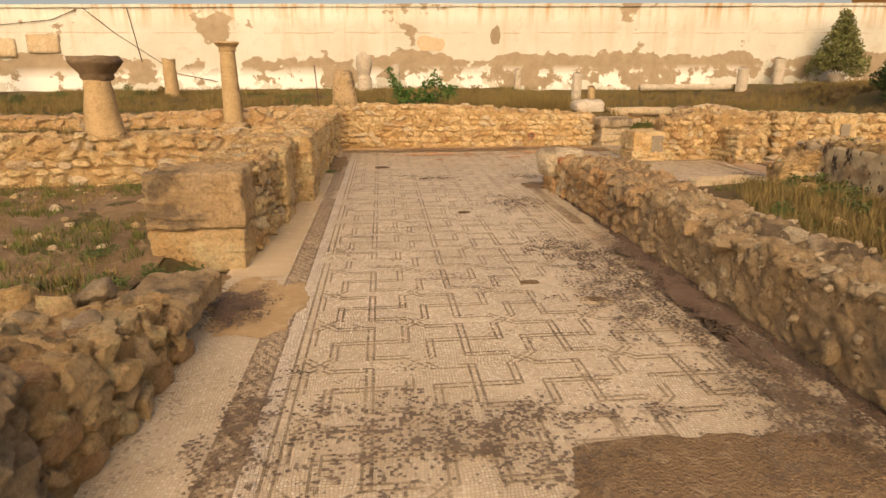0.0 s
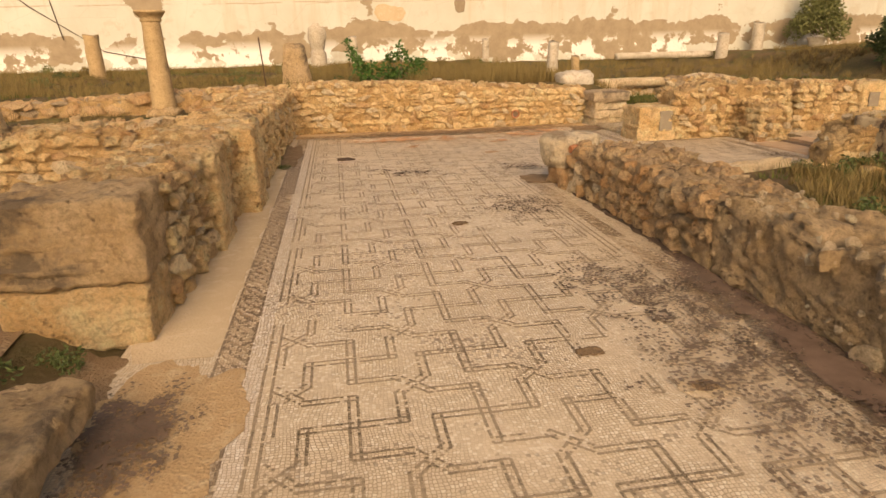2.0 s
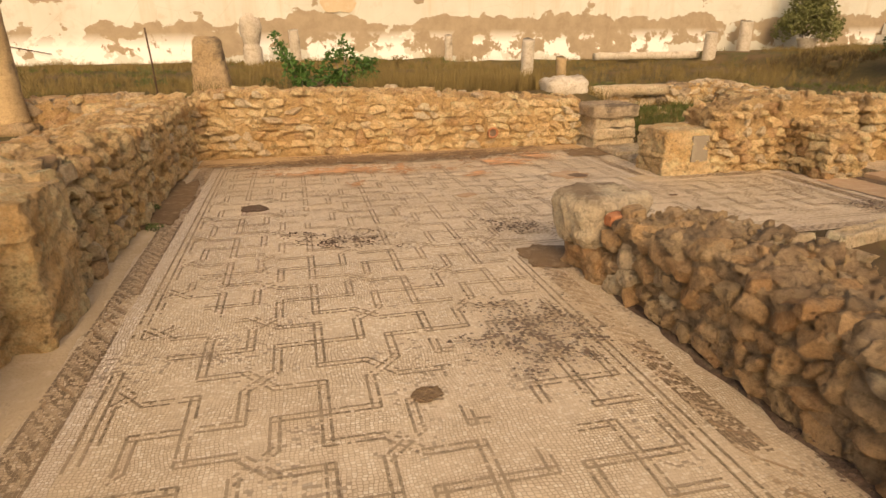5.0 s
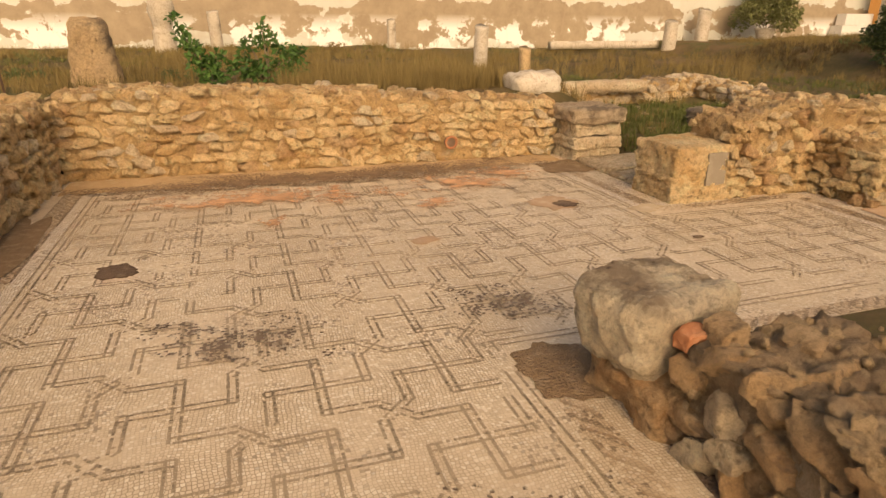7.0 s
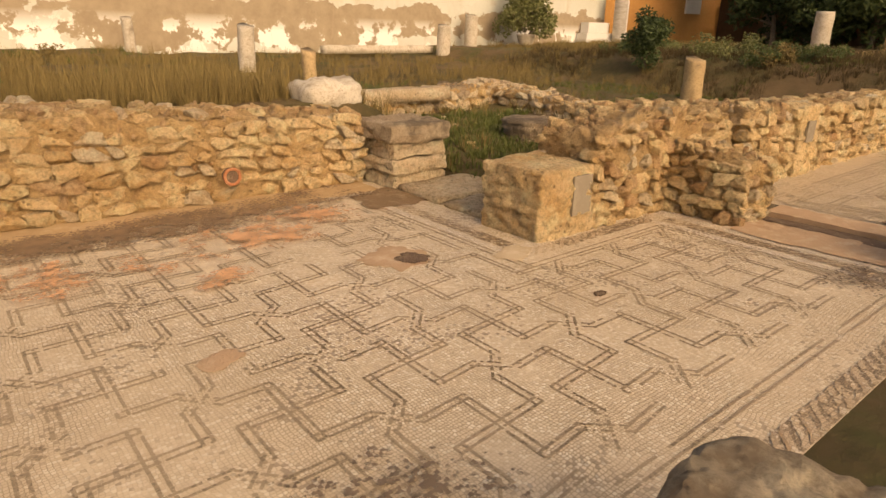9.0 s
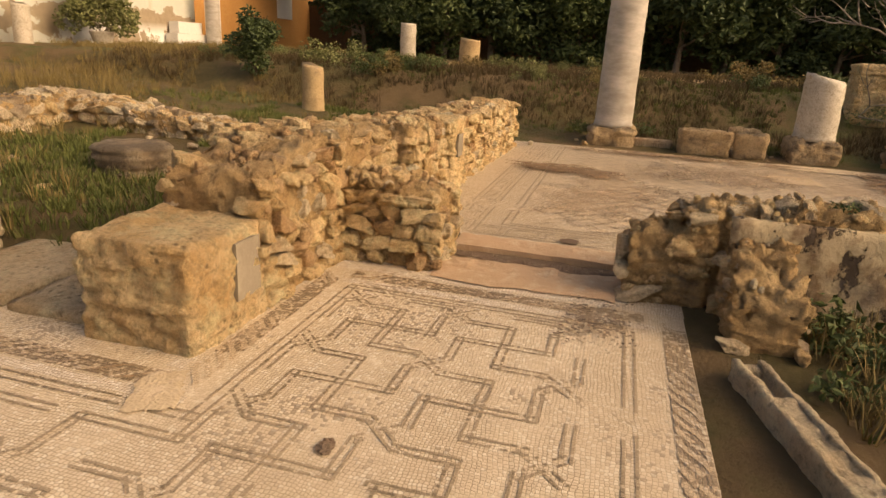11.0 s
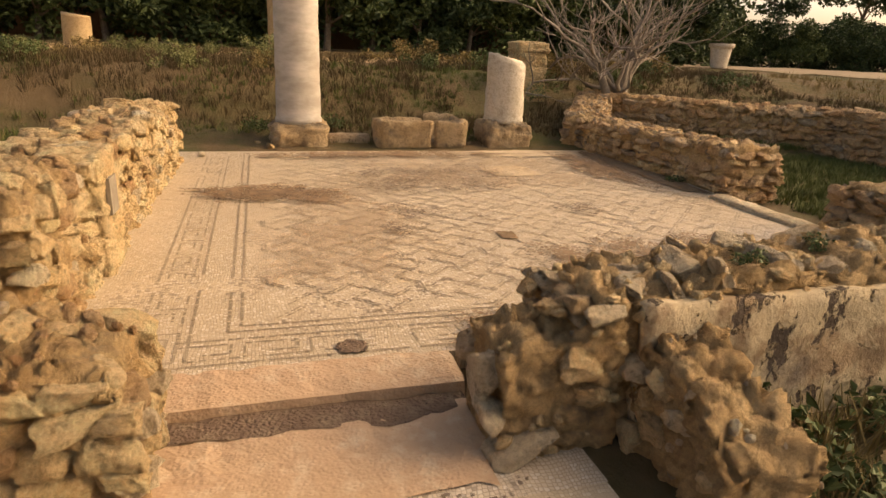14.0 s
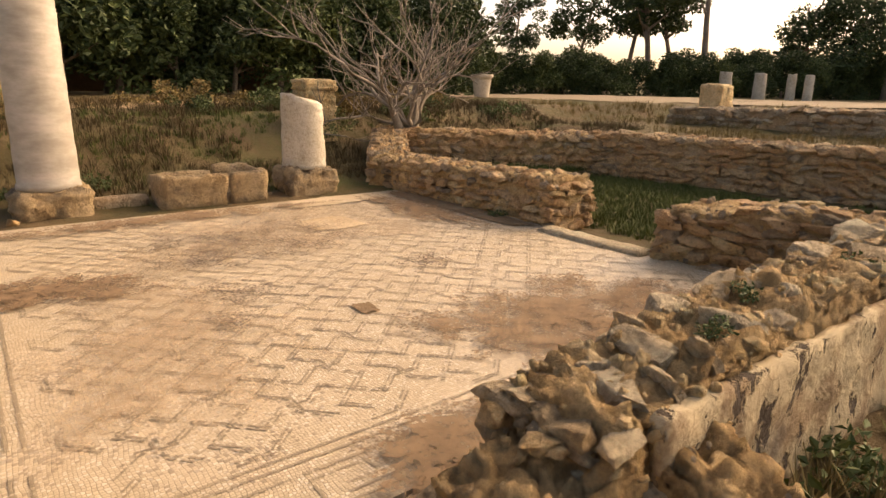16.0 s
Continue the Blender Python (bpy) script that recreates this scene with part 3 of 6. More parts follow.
def ground(x, y):
    """Height of the field round the ruin."""
    z = -0.05
    north_w = smooth(y, 13.2, 13.8)
    z_north = 0.66 + 0.022 * (y - 14)
    z_ne = 0.12 + 0.05 * max(0.0, y - 11.3)
    if y > 11.0:
        f = smooth(x, 5.0, 5.6)
        zn = -0.05 + (z_north + 0.05) * north_w
        g = smooth(y, 11.0, 11.2)
        z = zn * (1 - f) + f * (g * min(z_ne, z_north) + (1 - g) * -0.05)
    # west yard
    if x < -1.3:
        west = smooth(-x, 1.3, 1.8)
        yard = 0.12 + 0.3 * smooth(y, 9.2, 12.0) + 0.25 * smooth(y, 13.0, 15.5)
        yard = max(yard, z_north * smooth(y, 15.0, 18.0))
        z = z * (1 - west) + yard * west
    # grassy pocket east of the hall
    if 2.6 < x < 6.2 and y < 8.4:
        z = max(z, 0.02 + 0.1 * smooth(-y, -6.0, 2.0))
    # terrace to the east
    rise = 0.97 * smooth(x + 0.12 * (y - 5), 13.6, 16.2) + 0.11 * smooth(x, 16, 22)
    if y < 2.0 and x > 7.0:
        rise = max(rise, 1.02 * smooth(math.hypot(x - 5.2, y - 9.7), 14.0, 19.0))
    z = max(z, rise if x > 7.0 and (x > 12.5 or y < 0.0) else z)
    if x > 12.3:
        z = max(z, 0.06 + 0.2 * smooth(x, 12.4, 14.5))
    # south-east ground behind the low walls
    if y < 0.6 and x > 6.0:
        z = max(z, 0.62 * smooth(-y, -0.3, 1.2) * smooth(x, 6.0, 8.0) + 0.35 * smooth(-y, 2.0, 9.0))
    far = smooth(math.hypot(x - 5, y - 8), 30, 60)
    z = z * (1 - far) + 1.1 * far
    if not (-1.2 < x < 12.4 and -2.0 < y < 13.0):
        z += 0.05 * fbm((x, y, 0), 0.6, 4)
    return z


def axis_steps(lo, hi, step):
    out = [lo + step * i for i in range(int(round((hi - lo) / step)) + 1)]
    for k in range(26):
        out.append(out[-1] + step * 1.32 ** (k + 1))
        out.insert(0, out[0] - step * 1.32 ** (k + 1))
    return out


def build_ground():
    xs, ys = axis_steps(-14, 28, 0.3), axis_steps(-6, 25, 0.3)
    verts = [(x, y, ground(x, y)) for y in ys for x in xs]
    n = len(xs)
    faces = [(j * n + i, j * n + i + 1, (j + 1) * n + i + 1, (j + 1) * n + i) for j in range(len(ys) - 1) for i in range(n - 1)]
    me = bpy.data.meshes.new("ground")
    me.from_pydata(verts, [], faces)
    me.materials.append(FIELD)
    me.shade_smooth()
    tagged(new("ground", me), "dry grassy earth field around the excavated ruins", "ground", "", "structure")


build_ground()


def slab_floor(name, label, rects, material, z=0.0):
    bm = bmesh.new()
    for x0, y0, x1, y1 in rects:
        r = bmesh.ops.create_cube(bm, size=1)
        for w in r["verts"]:
            w.co = Vector(((x0 + x1) / 2 + w.co.x * (x1 - x0), (y0 + y1) / 2 + w.co.y * (y1 - y0), z - 0.06 + w.co.z * 0.12))
    return solid(name, bm, material, label, "floor", "", "structure")


hall_floor = slab_floor("floor_hall", "cream mosaic floor of the long hall, worn and stained", [(-1.25, -3.0, 2.45, 13.2)], TESS_LIGHT)
slab_floor("floor_corner", "cream mosaic floor where the hall widens, worn", [(2.45, 8.2, 4.55, 13.2)], TESS_LIGHT)
slab_floor("floor_arm", "cream mosaic floor of the side arm, worn", [(4.55, 8.2, 6.05, 10.7)], TESS_LIGHT)
room_floor = slab_floor("floor_room", "cream mosaic floor of the square room, worn patches", [(6.74, 4.95, 12.5, 10.55)], TESS_ROOM, 0.05)
slab_floor("floor_room_edge", "bare mortar edge of the square room below the thick wall", [(6.4, 4.95, 6.74, 8.6)], SOIL, 0.05)


# ---- mosaic lines ----
class Lines:
    """Collects rows of small dark cubes laid along strokes."""

    def __init__(self, z, seed):
        self.verts, self.faces, self.z, self.rnd, self.seed = [], [], z, random.Random(seed), seed

    def cube(self, c, u, a, b):
        v = Vector((-u.y, u.x, 0))
        k = len(self.verts)
        zz = self.z + self.rnd.uniform(0.0, 0.0012)
        for s, t in ((-1, -1), (1, -1), (1, 1), (-1, 1)):
            p = c + u * (s * a / 2) + v * (t * b / 2)
            self.verts.append((p.x + self.rnd.uniform(-0.0012, 0.0012), p.y + self.rnd.uniform(-0.0012, 0.0012), zz))
        self.faces.append((k, k + 1, k + 2, k + 3))

    def stroke(self, p, q, width=0.014, step=0.015, gap=0.0, loss=0.0):
        p, q = Vector((*p, 0)), Vector((*q, 0))
        d = q - p
        if d.length < 1e-4:
            return
        u = d.normalized()
        n = max(1, int(d.length / step))
        for k in range(n):
            c = p + d * ((k + 0.5) / n)
            worn = noise.fractal(c * 1.1 + Vector((self.seed, 0, 0)), 0.7, 2.0, 4)
            if worn > 0.5 - loss or self.rnd.random() < 0.05 + gap:
                continue
            self.cube(c, u, d.length / n * 0.97, width * self.rnd.uniform(0.9, 1.08))

    def double(self, p, q, half=0.019, **kw):
        p, q = Vector(p), Vector(q)
        u = (q - p).normalized()
        v = Vector((-u.y, u.x))
        for s in (-1, 1):
            self.stroke(p - u * half + v * s * half, q + u * half + v * s * half, **kw)

    def mesh(self, name, material, parent, label):
        me = bpy.data.meshes.new(name)
        me.from_pydata(self.verts, [], self.faces)
        me.materials.append(material)
        ob = new(name, me)
        ob.parent = parent
        return tagged(ob, label, kind="stuff")


COLS = [-0.635, -0.08, 0.475, 1.06, 1.62, 2.14, 2.72, 3.3, 3.9, 4.47, 5.06, 5.64]
ROWS_Y = [5.13 + 0.567 * k for k in range(-13, 0)] + [5.13, 5.7, 6.25, 6.83, 7.5, 8.1, 8.66, 9.25, 9.85, 10.42, 10.98, 11.53, 12.09, 12.65]


def between(values, k):
    i = max(0, min(len(values) - 2, math.floor(k)))
    return values[i] + (values[i + 1] - values[i]) * (k - i)


def hall_warp(u, v):
    """The hand-laid grid of the hall: a little uneven."""
    x = between(COLS, u + 1)
    return (x, between(ROWS_Y, v + 13) + 0.12 * smooth(x, 2.3, 3.7))


def in_hall(x, y):
    return (-0.5 < x < 1.86 and -2 < y < 12.55) or (1.8 < x < 4.0 and 8.8 < y < 12.55) or (3.9 < x < 5.45 and 8.8 < y < 10.35)


def key_pattern(lines, inside, ax, ay, x0, y0, ix, iy, r=0.375, turn=0.0, half=0.019, warp=None, **kw):
    ct, st = math.cos(turn), math.sin(turn)

    def at(x, y):
        if warp:
            return warp(x, y)
        return (x0 + ct * x - st * y, y0 + st * x + ct * y)

    for i in range(*ix):
        for j in range(*iy):
            def go(a, b, dash=0.0):
                p = at((i + a[0]) * ax, (j + a[1]) * ay)
                q = at((i + b[0]) * ax, (j + b[1]) * ay)
                if inside(*p) and inside(*q):
                    if dash:
                        lines.double(p, q, half, **{**kw, "gap": dash})
                    else:
                        lines.double(p, q, half, **kw)
            go((-r, 0), (r, 0))
            go((0, -r), (0, r))
            go((r, 0), (r, r))
            go((-r, 0), (-r, -r))
            go((0, r), (-r, r))
            go((0, -r), (r, -r))
            go((r, r), (1 - r, 1 - r), 0.3)
            go((r, 1 - r), (1 - r, r), 0.3)


hall_lines = Lines(0.0025, 3)
key_pattern(hall_lines, in_hall, 1, 1, 0, 0, (-1, 11), (-13, 14), warp=hall_warp)
# double border lines of the field
for a, b in (((-0.47, -2), (-0.47, 12.55)), ((1.91, -2), (1.91, 8.78)), ((1.91, 8.78), (5.5, 8.78)), ((5.5, 8.78), (5.5, 10.37)), ((5.5, 10.37), (4.03, 10.37)), ((4.03, 10.37), (4.03, 12.55)), ((4.03, 12.55), (-0.47, 12.55))):
    hall_lines.double(a, b, 0.024)
hall_lines.mesh("mosaic_key_pattern", TESS_DARK, hall_floor, "dark double-line key pattern in small stone cubes")


def cable_band(name, p, q, width, parent, z, seed, loss=0.0, edge=True):
    """A twisted cable border: dark ground, pale strands."""
    p, q = Vector(p), Vector(q)
    u = (q - p).normalized()
    v = Vector((-u.y, u.x))
    length = (q - p).length
    dark, pale, red = Lines(z, seed), Lines(z + 0.0015, seed + 1), Lines(z + 0.0015, seed + 2)
    rows = int(width / 0.016)
    for k in range(rows + 1):
        o = v * (-width / 2 + width * k / rows)
        if edge or 0 < k < rows:
            dark.stroke(p + o, q + o, width=0.0155, step=0.016, gap=0.04 if k in (0, rows) else 0.2, loss=loss)
    pitch = width * 1.25
    s = 0.0
    while s < length - pitch:
        for kind, off in ((pale, 0.0), (red, 0.34), (pale, 0.5)):
            pts = []
            for m in range(9):
                f = m / 8
                a = s + pitch * (off + f * 1.05)
                w = width * 0.38 * math.sin((f - 0.5) * math.pi)
                pts.append(p + u * a + v * w)
            for a, b in zip(pts, pts[1:]):
                kind.stroke(a, b, width=0.026 if kind is pale else 0.016, step=0.018, gap=0.05, loss=loss)
        s += pitch
    dark.mesh(name, TESS_BROWN, parent, "dark ground of the twisted cable border")
    pale.mesh(name + "_strand", TESS_TAN, parent, "pale strand of the twisted cable border")
    red.mesh(name + "_filling", TESS_OCHRE, parent, "ochre filling of the twisted cable border")


cable_band("cable_border", (-0.67, 0.2), (-0.67, 12.7), 0.15, hall_floor, 0.0025, 11)
cable_band("cable_border", (2.06, -1.0), (2.06, 8.6), 0.15, hall_floor, 0.0025, 21, loss=0.35, edge=False)
cable_band("cable_border", (4.2, 10.55), (5.6, 10.55), 0.14, hall_floor, 0.0025, 31, loss=0.2, edge=False)
cable_band("cable_border", (5.7, 10.45), (5.7, 8.7), 0.14, hall_floor, 0.0025, 41, loss=0.2, edge=False)
cable_band("cable_border", (4.22, 10.6), (4.22, 12.6), 0.14, hall_floor, 0.0025, 51, loss=0.2, edge=False)
cable_band("cable_border", (2.6, 8.55), (5.6, 8.55), 0.14, hall_floor, 0.0025, 61, loss=0.3, edge=False)

# white bands outside the borders
def white_band(x0, y0, x1, y1, z=0.0013):
    bm = bmesh.new()
    bm.faces.new([bm.verts.new(p) for p in ((x0, y0, z), (x1, y0, z), (x1, y1, z), (x0, y1, z))])
    part("mosaic_white_band", bm, TESS_WHITE, hall_floor, "plain white band of small stone cubes")


for box in ((-0.592, -1.0, -0.505, 12.6), (5.79, 8.45, 6.02, 10.62), (4.32, 10.64, 5.79, 10.72), (2.7, 8.4, 5.79, 8.47), (5.55, 8.64, 5.62, 10.46), (4.08, 10.47, 4.14, 12.6)):
    white_band(*box)

room_lines = Lines(0.0525, 8)


def in_room(x, y):
    return 7.22 < x < 12.0 and 5.3 < y < 9.62


key_pattern(room_lines, in_room, 0.42, 0.42, 7.85, 9.3, (-16, 17), (-17, 16), r=0.385, turn=radians(45), half=0.012, width=0.0115, gap=0.2, step=0.02, loss=-0.5)
for o in (0.0, 0.06):
    for a, b in (((7.13 + o, 5.2), (7.13 + o, 9.78 - o)), ((7.13 + o, 9.78 - o), (12.1, 9.78 - o))):
        room_lines.stroke(a, b, width=0.018)


def fret(lines, p, q, width, pitch):
    """A running fret border."""
    p, q = Vector(p), Vector(q)
    u = (q - p).normalized()
    v = Vector((-u.y, u.x))
    n = int((q - p).length / pitch)
    for k in range(n):
        o = p + u * (k * pitch)
        pts = [(0, 0), (0, 1), (0.8, 1), (0.8, 0.35), (0.4, 0.35)]
        pts2 = [(0.2, 0.0), (1.0, 0.0)]
        for row in (pts, pts2):
            w = [o + u * (a * pitch) + v * (b * width) for a, b in row]
            for a, b in zip(w, w[1:]):
                lines.stroke(a, b, width=0.014, gap=0.12)
    for b in (-0.35, 1.35):
        lines.stroke(p + v * b * width, q + v * b * width, width=0.017)


fret(room_lines, (6.86, 8.9), (6.86, 5.2), 0.14, 0.3)
fret(room_lines, (6.86, 10.0), (12.0, 10.0), 0.14, 0.3)
fret(room_lines, (6.86, 10.0), (6.86, 8.95), 0.14, 0.3)
room_lines.mesh("mosaic_fret_pattern", TESS_FADED, room_floor, "dark diagonal fret pattern in small stone cubes")

# bare strips and repairs on the floors
def strip(name, label, x0, y0, x1, y1, material, z=0.004):
    bm = bmesh.new()
    n = max(6, int((abs(x1 - x0) + abs(y1 - y0)) / 0.08))
    along_y = abs(y1 - y0) > abs(x1 - x0)
    rows = []
    for k in range(n + 1):
        f = k / n
        row = []
        for m in range(5):
            g = m / 4
            if along_y:
                w = Vector((x0 + (x1 - x0) * g, y0 + (y1 - y0) * f, 0))
                if m in (0, 4):
                    w.x += 0.05 * fbm((w.x, w.y, 3), 3.0)
            else:
                w = Vector((x0 + (x1 - x0) * f, y0 + (y1 - y0) * g, 0))
                if m in (0, 4):
                    w.y += 0.12 * fbm((w.x, w.y, 3), 2.0, 5)
            w.z = 0.0 if m in (0, 4) else 0.004
            row.append(bm.verts.new(w))
        rows.append(row)
    for a, b in zip(rows, rows[1:]):
        for m in range(4):
            bm.faces.new((a[m], a[m + 1], b[m + 1], b[m]))
    bmesh.ops.recalc_face_normals(bm, faces=bm.faces)
    return solid(name, bm, material, label, "floor", "", "structure", (0, 0, z - 0.0017))


strip("floor_screed_strip", "smooth sandy screed strip beside the mosaic border", -1.2, 4.75, -0.76, 11.5, SOIL_SAND)
strip("floor_earth_strip", "bare brown earth strip below the far rubble wall", -0.8, 12.6, 4.4, 13.15, SOIL_TAN)
strip("floor_earth_strip", "bare dark earth strip at the foot of the low wall", 2.25, 0.0, 2.4, 8.4, SOIL_DARK)

# ---- walls of the hall ----
GOLD, RED, GREY, PALE = [STONE_GOLD, STONE_PALE, STONE_RED], [STONE_RED, STONE_GOLD, STONE_GREY], [STONE_GREY, STONE_RED, STONE_PALE], [STONE_PALE, STONE_GOLD, STONE_GREY]
rubble_wall("wall_north", "golden rubble limestone wall closing the hall's far end", (-0.85, 13.6), (4.45, 13.4), 0.85, [0.84, 0.86, 0.82, 0.8, 0.74, 0.68, 0.62], GOLD, seed=3, faces="RAB", course=(0.08, 0.14), width=(0.1, 0.26))
rubble_wall("wall_west", "golden rubble wall with a worn top beside the screed", (-1.42, 5.5), (-1.38, 7.75), 0.66, [0.78, 0.74, 0.78], GOLD, seed=4, course=(0.08, 0.13), width=(0.09, 0.22), faces="LRB")
rubble_wall("wall_west_far", "golden rubble wall running up to the corner", (-1.3, 8.3), (-1.22, 13.2), 0.72, [0.82, 0.8, 0.76, 0.8, 0.84], GOLD, seed=5, course=(0.08, 0.13), width=(0.09, 0.22), faces="LRA")
rubble_wall("wall_east_hall", "low brown mortared wall with a ragged lichen-dark top", (2.66, 1.0), (2.64, 5.35), 0.66, [0.52, 0.5, 0.49, 0.47, 0.48], [STONE_PIER, STONE_GREY, STONE_PALE], core=STONE_PIER, seed=6, fill=0.13, cobble=0.014, grit=80, course=(0.08, 0.15), width=(0.1, 0.24), faces="LR", top_stones=0.4, fine_core=0.02)
rubble_wall("wall_east_hall_far", "low wall of reddish rubble stones with a ragged top", (2.64, 5.35), (2.62, 7.86), 0.66, [0.48, 0.5, 0.52, 0.46], [STONE_RED, STONE_PALE, STONE_PIER], core=MORTAR_DARK, seed=36, fill=0.8, cobble=0.03, grit=110, course=(0.08, 0.14), width=(0.1, 0.22), faces="LRB", top_stones=0.5, fine_core=0.02)
rubble_wall("wall_yard_cross", "rubble wall crossing the western yard below an old column", (-1.75, 8.9), (-8.0, 8.9), 0.75, [0.76, 0.74, 0.72, 0.7, 0.68], GOLD, seed=7, faces="LR")
rubble_wall("wall_yard_far", "distant broken rubble wall in the western yard", (-1.7, 13.9), (-10.0, 13.6), 0.7, [0.82, 0.74, 0.66, 0.7, 0.6], RED, seed=8, faces="LR", width=(0.18, 0.38), course=(0.11, 0.18))
rubble_wall("wall_west_near", "low broken rubble wall with tumbled orange stones", (-1.55, 2.0), (-1.5, 3.35), 0.75, [0.5, 0.44, 0.36], [STONE_GOLD, STONE_RED, STONE_PIER], seed=9, faces="LRAB")

# arm of the hall and the square room
rubble_wall("wall_arm_north", "bright golden rubble wall with deep pitted joints", (5.0, 10.95), (6.95, 10.95), 0.62, [0.66, 0.84, 0.8, 0.74], GOLD, seed=10, course=(0.08, 0.13), width=(0.09, 0.22), faces="LR")
rubble_wall("wall_room_north", "golden rubble wall along the square room", (6.95, 10.83), (11.7, 10.78), 0.62, [0.8, 0.72, 0.7, 0.72, 0.68], GOLD, seed=11, course=(0.08, 0.13), width=(0.09, 0.22), faces="LRB")
rubble_wall("wall_nook", "short golden stub wall beside the doorway", (6.2, 10.64), (6.2, 10.0), 0.5, [0.56, 0.52, 0.44], GOLD, seed=12, faces="LRB", width=(0.12, 0.22), course=(0.07, 0.12), fine_core=0.02, cobble=0.04)
rubble_wall("wall_room_west", "thick rubble wall with a ragged grey crusted top", (6.22, 8.48), (6.28, 4.9), 0.46, [0.56, 0.62, 0.66, 0.66, 0.64, 0.62], [STONE_PALE, STONE_PIER, STONE_GOLD], core=MORTAR, seed=13, faces="LA", top_stones=0.4, cobble=0.03, grit=110, width=(0.08, 0.2), course=(0.06, 0.1), fine_core=0.024)
rubble_wall("wall_stub_south", "low broken stub of rubble wall in weeds", (6.0, 8.13), (5.42, 8.15), 0.36, [0.46, 0.38, 0.22], [STONE_GOLD, STONE_PALE], core=MORTAR, seed=14, faces="LRB", width=(0.09, 0.18), course=(0.07, 0.12), cobble=0.04, fine_core=0.016, fill=0.3, grit=50, top_stones=0.3)
rubble_wall("wall_doorway_south", "crumbling limestone rubble mass at the doorway's south side", (6.16, 8.84), (6.16, 8.34), 0.4, [0.4, 0.46, 0.5], [STONE_PALE, STONE_GOLD], core=MORTAR, seed=33, faces="LRA", fill=0.25, width=(0.12, 0.26), course=(0.08, 0.14), cobble=0.03, fine_core=0.015, grit=80, top_stones=0.3)
rubble_wall("wall_room_south", "low flat-stone rubble wall on the room's far side", (9.5, 4.65), (12.6, 4.75), 0.62, [0.54, 0.5, 0.5, 0.48], RED, seed=15, proud=0.05, faces="LRA", course=(0.06, 0.11), width=(0.14, 0.34))
rubble_wall("wall_room_south_near", "flat-stone rubble wall joining the plastered wall", (8.15, 4.75), (6.4, 4.6), 0.7, [0.46, 0.58, 0.56], RED, seed=16, proud=0.05, faces="LRA", course=(0.06, 0.11), width=(0.14, 0.34))
rubble_wall("wall_yard_south", "long brown flat-stone wall behind the grassy yard", (6.0, -0.1), (12.4, 0.6), 0.6, [0.72, 0.72, 0.7, 0.7], [STONE_RED, STONE_GREY, STONE_PIER], seed=17, proud=0.05, faces="LR", course=(0.07, 0.12), width=(0.14, 0.34), core=MORTAR_DARK)
rubble_wall("wall_yard_east", "low rubble wall at the foot of the terrace", (12.4, 0.6), (14.9, 3.6), 0.6, [0.66, 0.68, 0.7], [STONE_RED, STONE_GREY, STONE_PIER], seed=18, proud=0.05, faces="LR", course=(0.09, 0.15), base=0.05)
rubble_wall("wall_terrace_foot", "low rubble wall below the bare tree", (12.6, 5.0), (14.9, 3.5), 0.55, [0.5, 0.6, 0.72], [STONE_RED, STONE_PALE, STONE_GREY], seed=19, faces="LR", base=0.05)
rubble_wall("wall_far_south", "distant rubble wall beyond the grassy yard", (7.0, -3.2), (14.0, -4.4), 0.8, [1.15, 1.1, 1.0], GREY, seed=20, faces="LR", width=(0.2, 0.4), core=MORTAR_DARK)
# field to the north-east
rubble_wall("wall_field_north", "low ruined wall in dry grass", (5.3, 14.9), (8.6, 15.6), 0.6, [0.62, 0.56, 0.6, 0.66], PALE, seed=21, faces="LR", base=0.2)
rubble_wall("wall_field_east", "low crumbling wall of small stones in grass", (8.6, 15.6), (8.7, 11.9), 0.5, [0.62, 0.5, 0.42, 0.4], PALE, seed=22, faces="LR", base=0.1)

# plastered face of the room's west wall
bm = bmesh.new()
grid_box(bm, (5.965, 5.0, -0.05), (6.02, 8.3, 0.57), 0.05, 0.018, 5.0, 3.0, 0.012)
solid("plaster_facing", bm, PLASTER_FLAKE, "flaking cream plaster facing with dark holes on the rubble wall", "plaster", "", "structure", smooth=True)


# ---- piers and cut blocks ----
def pier(name, label, blocks, material, cap=None, seed=1.0):
    """A square pier of stacked cut blocks: (lo, hi) for each."""
    lo, hi = blocks[0]
    root = empty(name, label, "pier", ((lo[0] + hi[0]) / 2, (lo[1] + hi[1]) / 2, lo[2]))
    off = Vector(root.location)
    for k, (a, b) in enumerate(blocks):
        bm = eroded(Vector(a) - off, Vector(b) - off, 0.022, 0.028, seed + k * 3.1, 0.022, 0.02, 0.03)
        part("block", bm, cap if cap and k == len(blocks) - 1 else material, root, smooth=True).data.set_sharp_from_angle(angle=radians(22))
    return root


pier("wall_end_pier", "golden pier of two cut limestone blocks with a dark crust", [((-1.86, 5.0, -0.02), (-1.12, 5.52, 0.33)), ((-1.87, 5.0, 0.345), (-1.1, 5.54, 0.8))], STONE_GOLD, STONE_PIER, seed=2.0)
pier("buttress_pier", "smooth pale upright block set into the rubble wall", [((-1.7, 7.72, -0.02), (-0.84, 8.32, 0.8))], STONE_GOLD, seed=5.0)
pier("upright_slab", "tall upright golden slab with worn fluting", [((-1.3, 6.55, -0.02), (-0.98, 7.1, 0.8))], STONE_GOLD, seed=6.0)
plaque_pier = pier("doorway_pier", "golden layered limestone pier with a dull grey plaque", [((4.42, 10.65, -0.02), (5.02, 11.25, 0.5))], STONE_GOLD, seed=7.0)
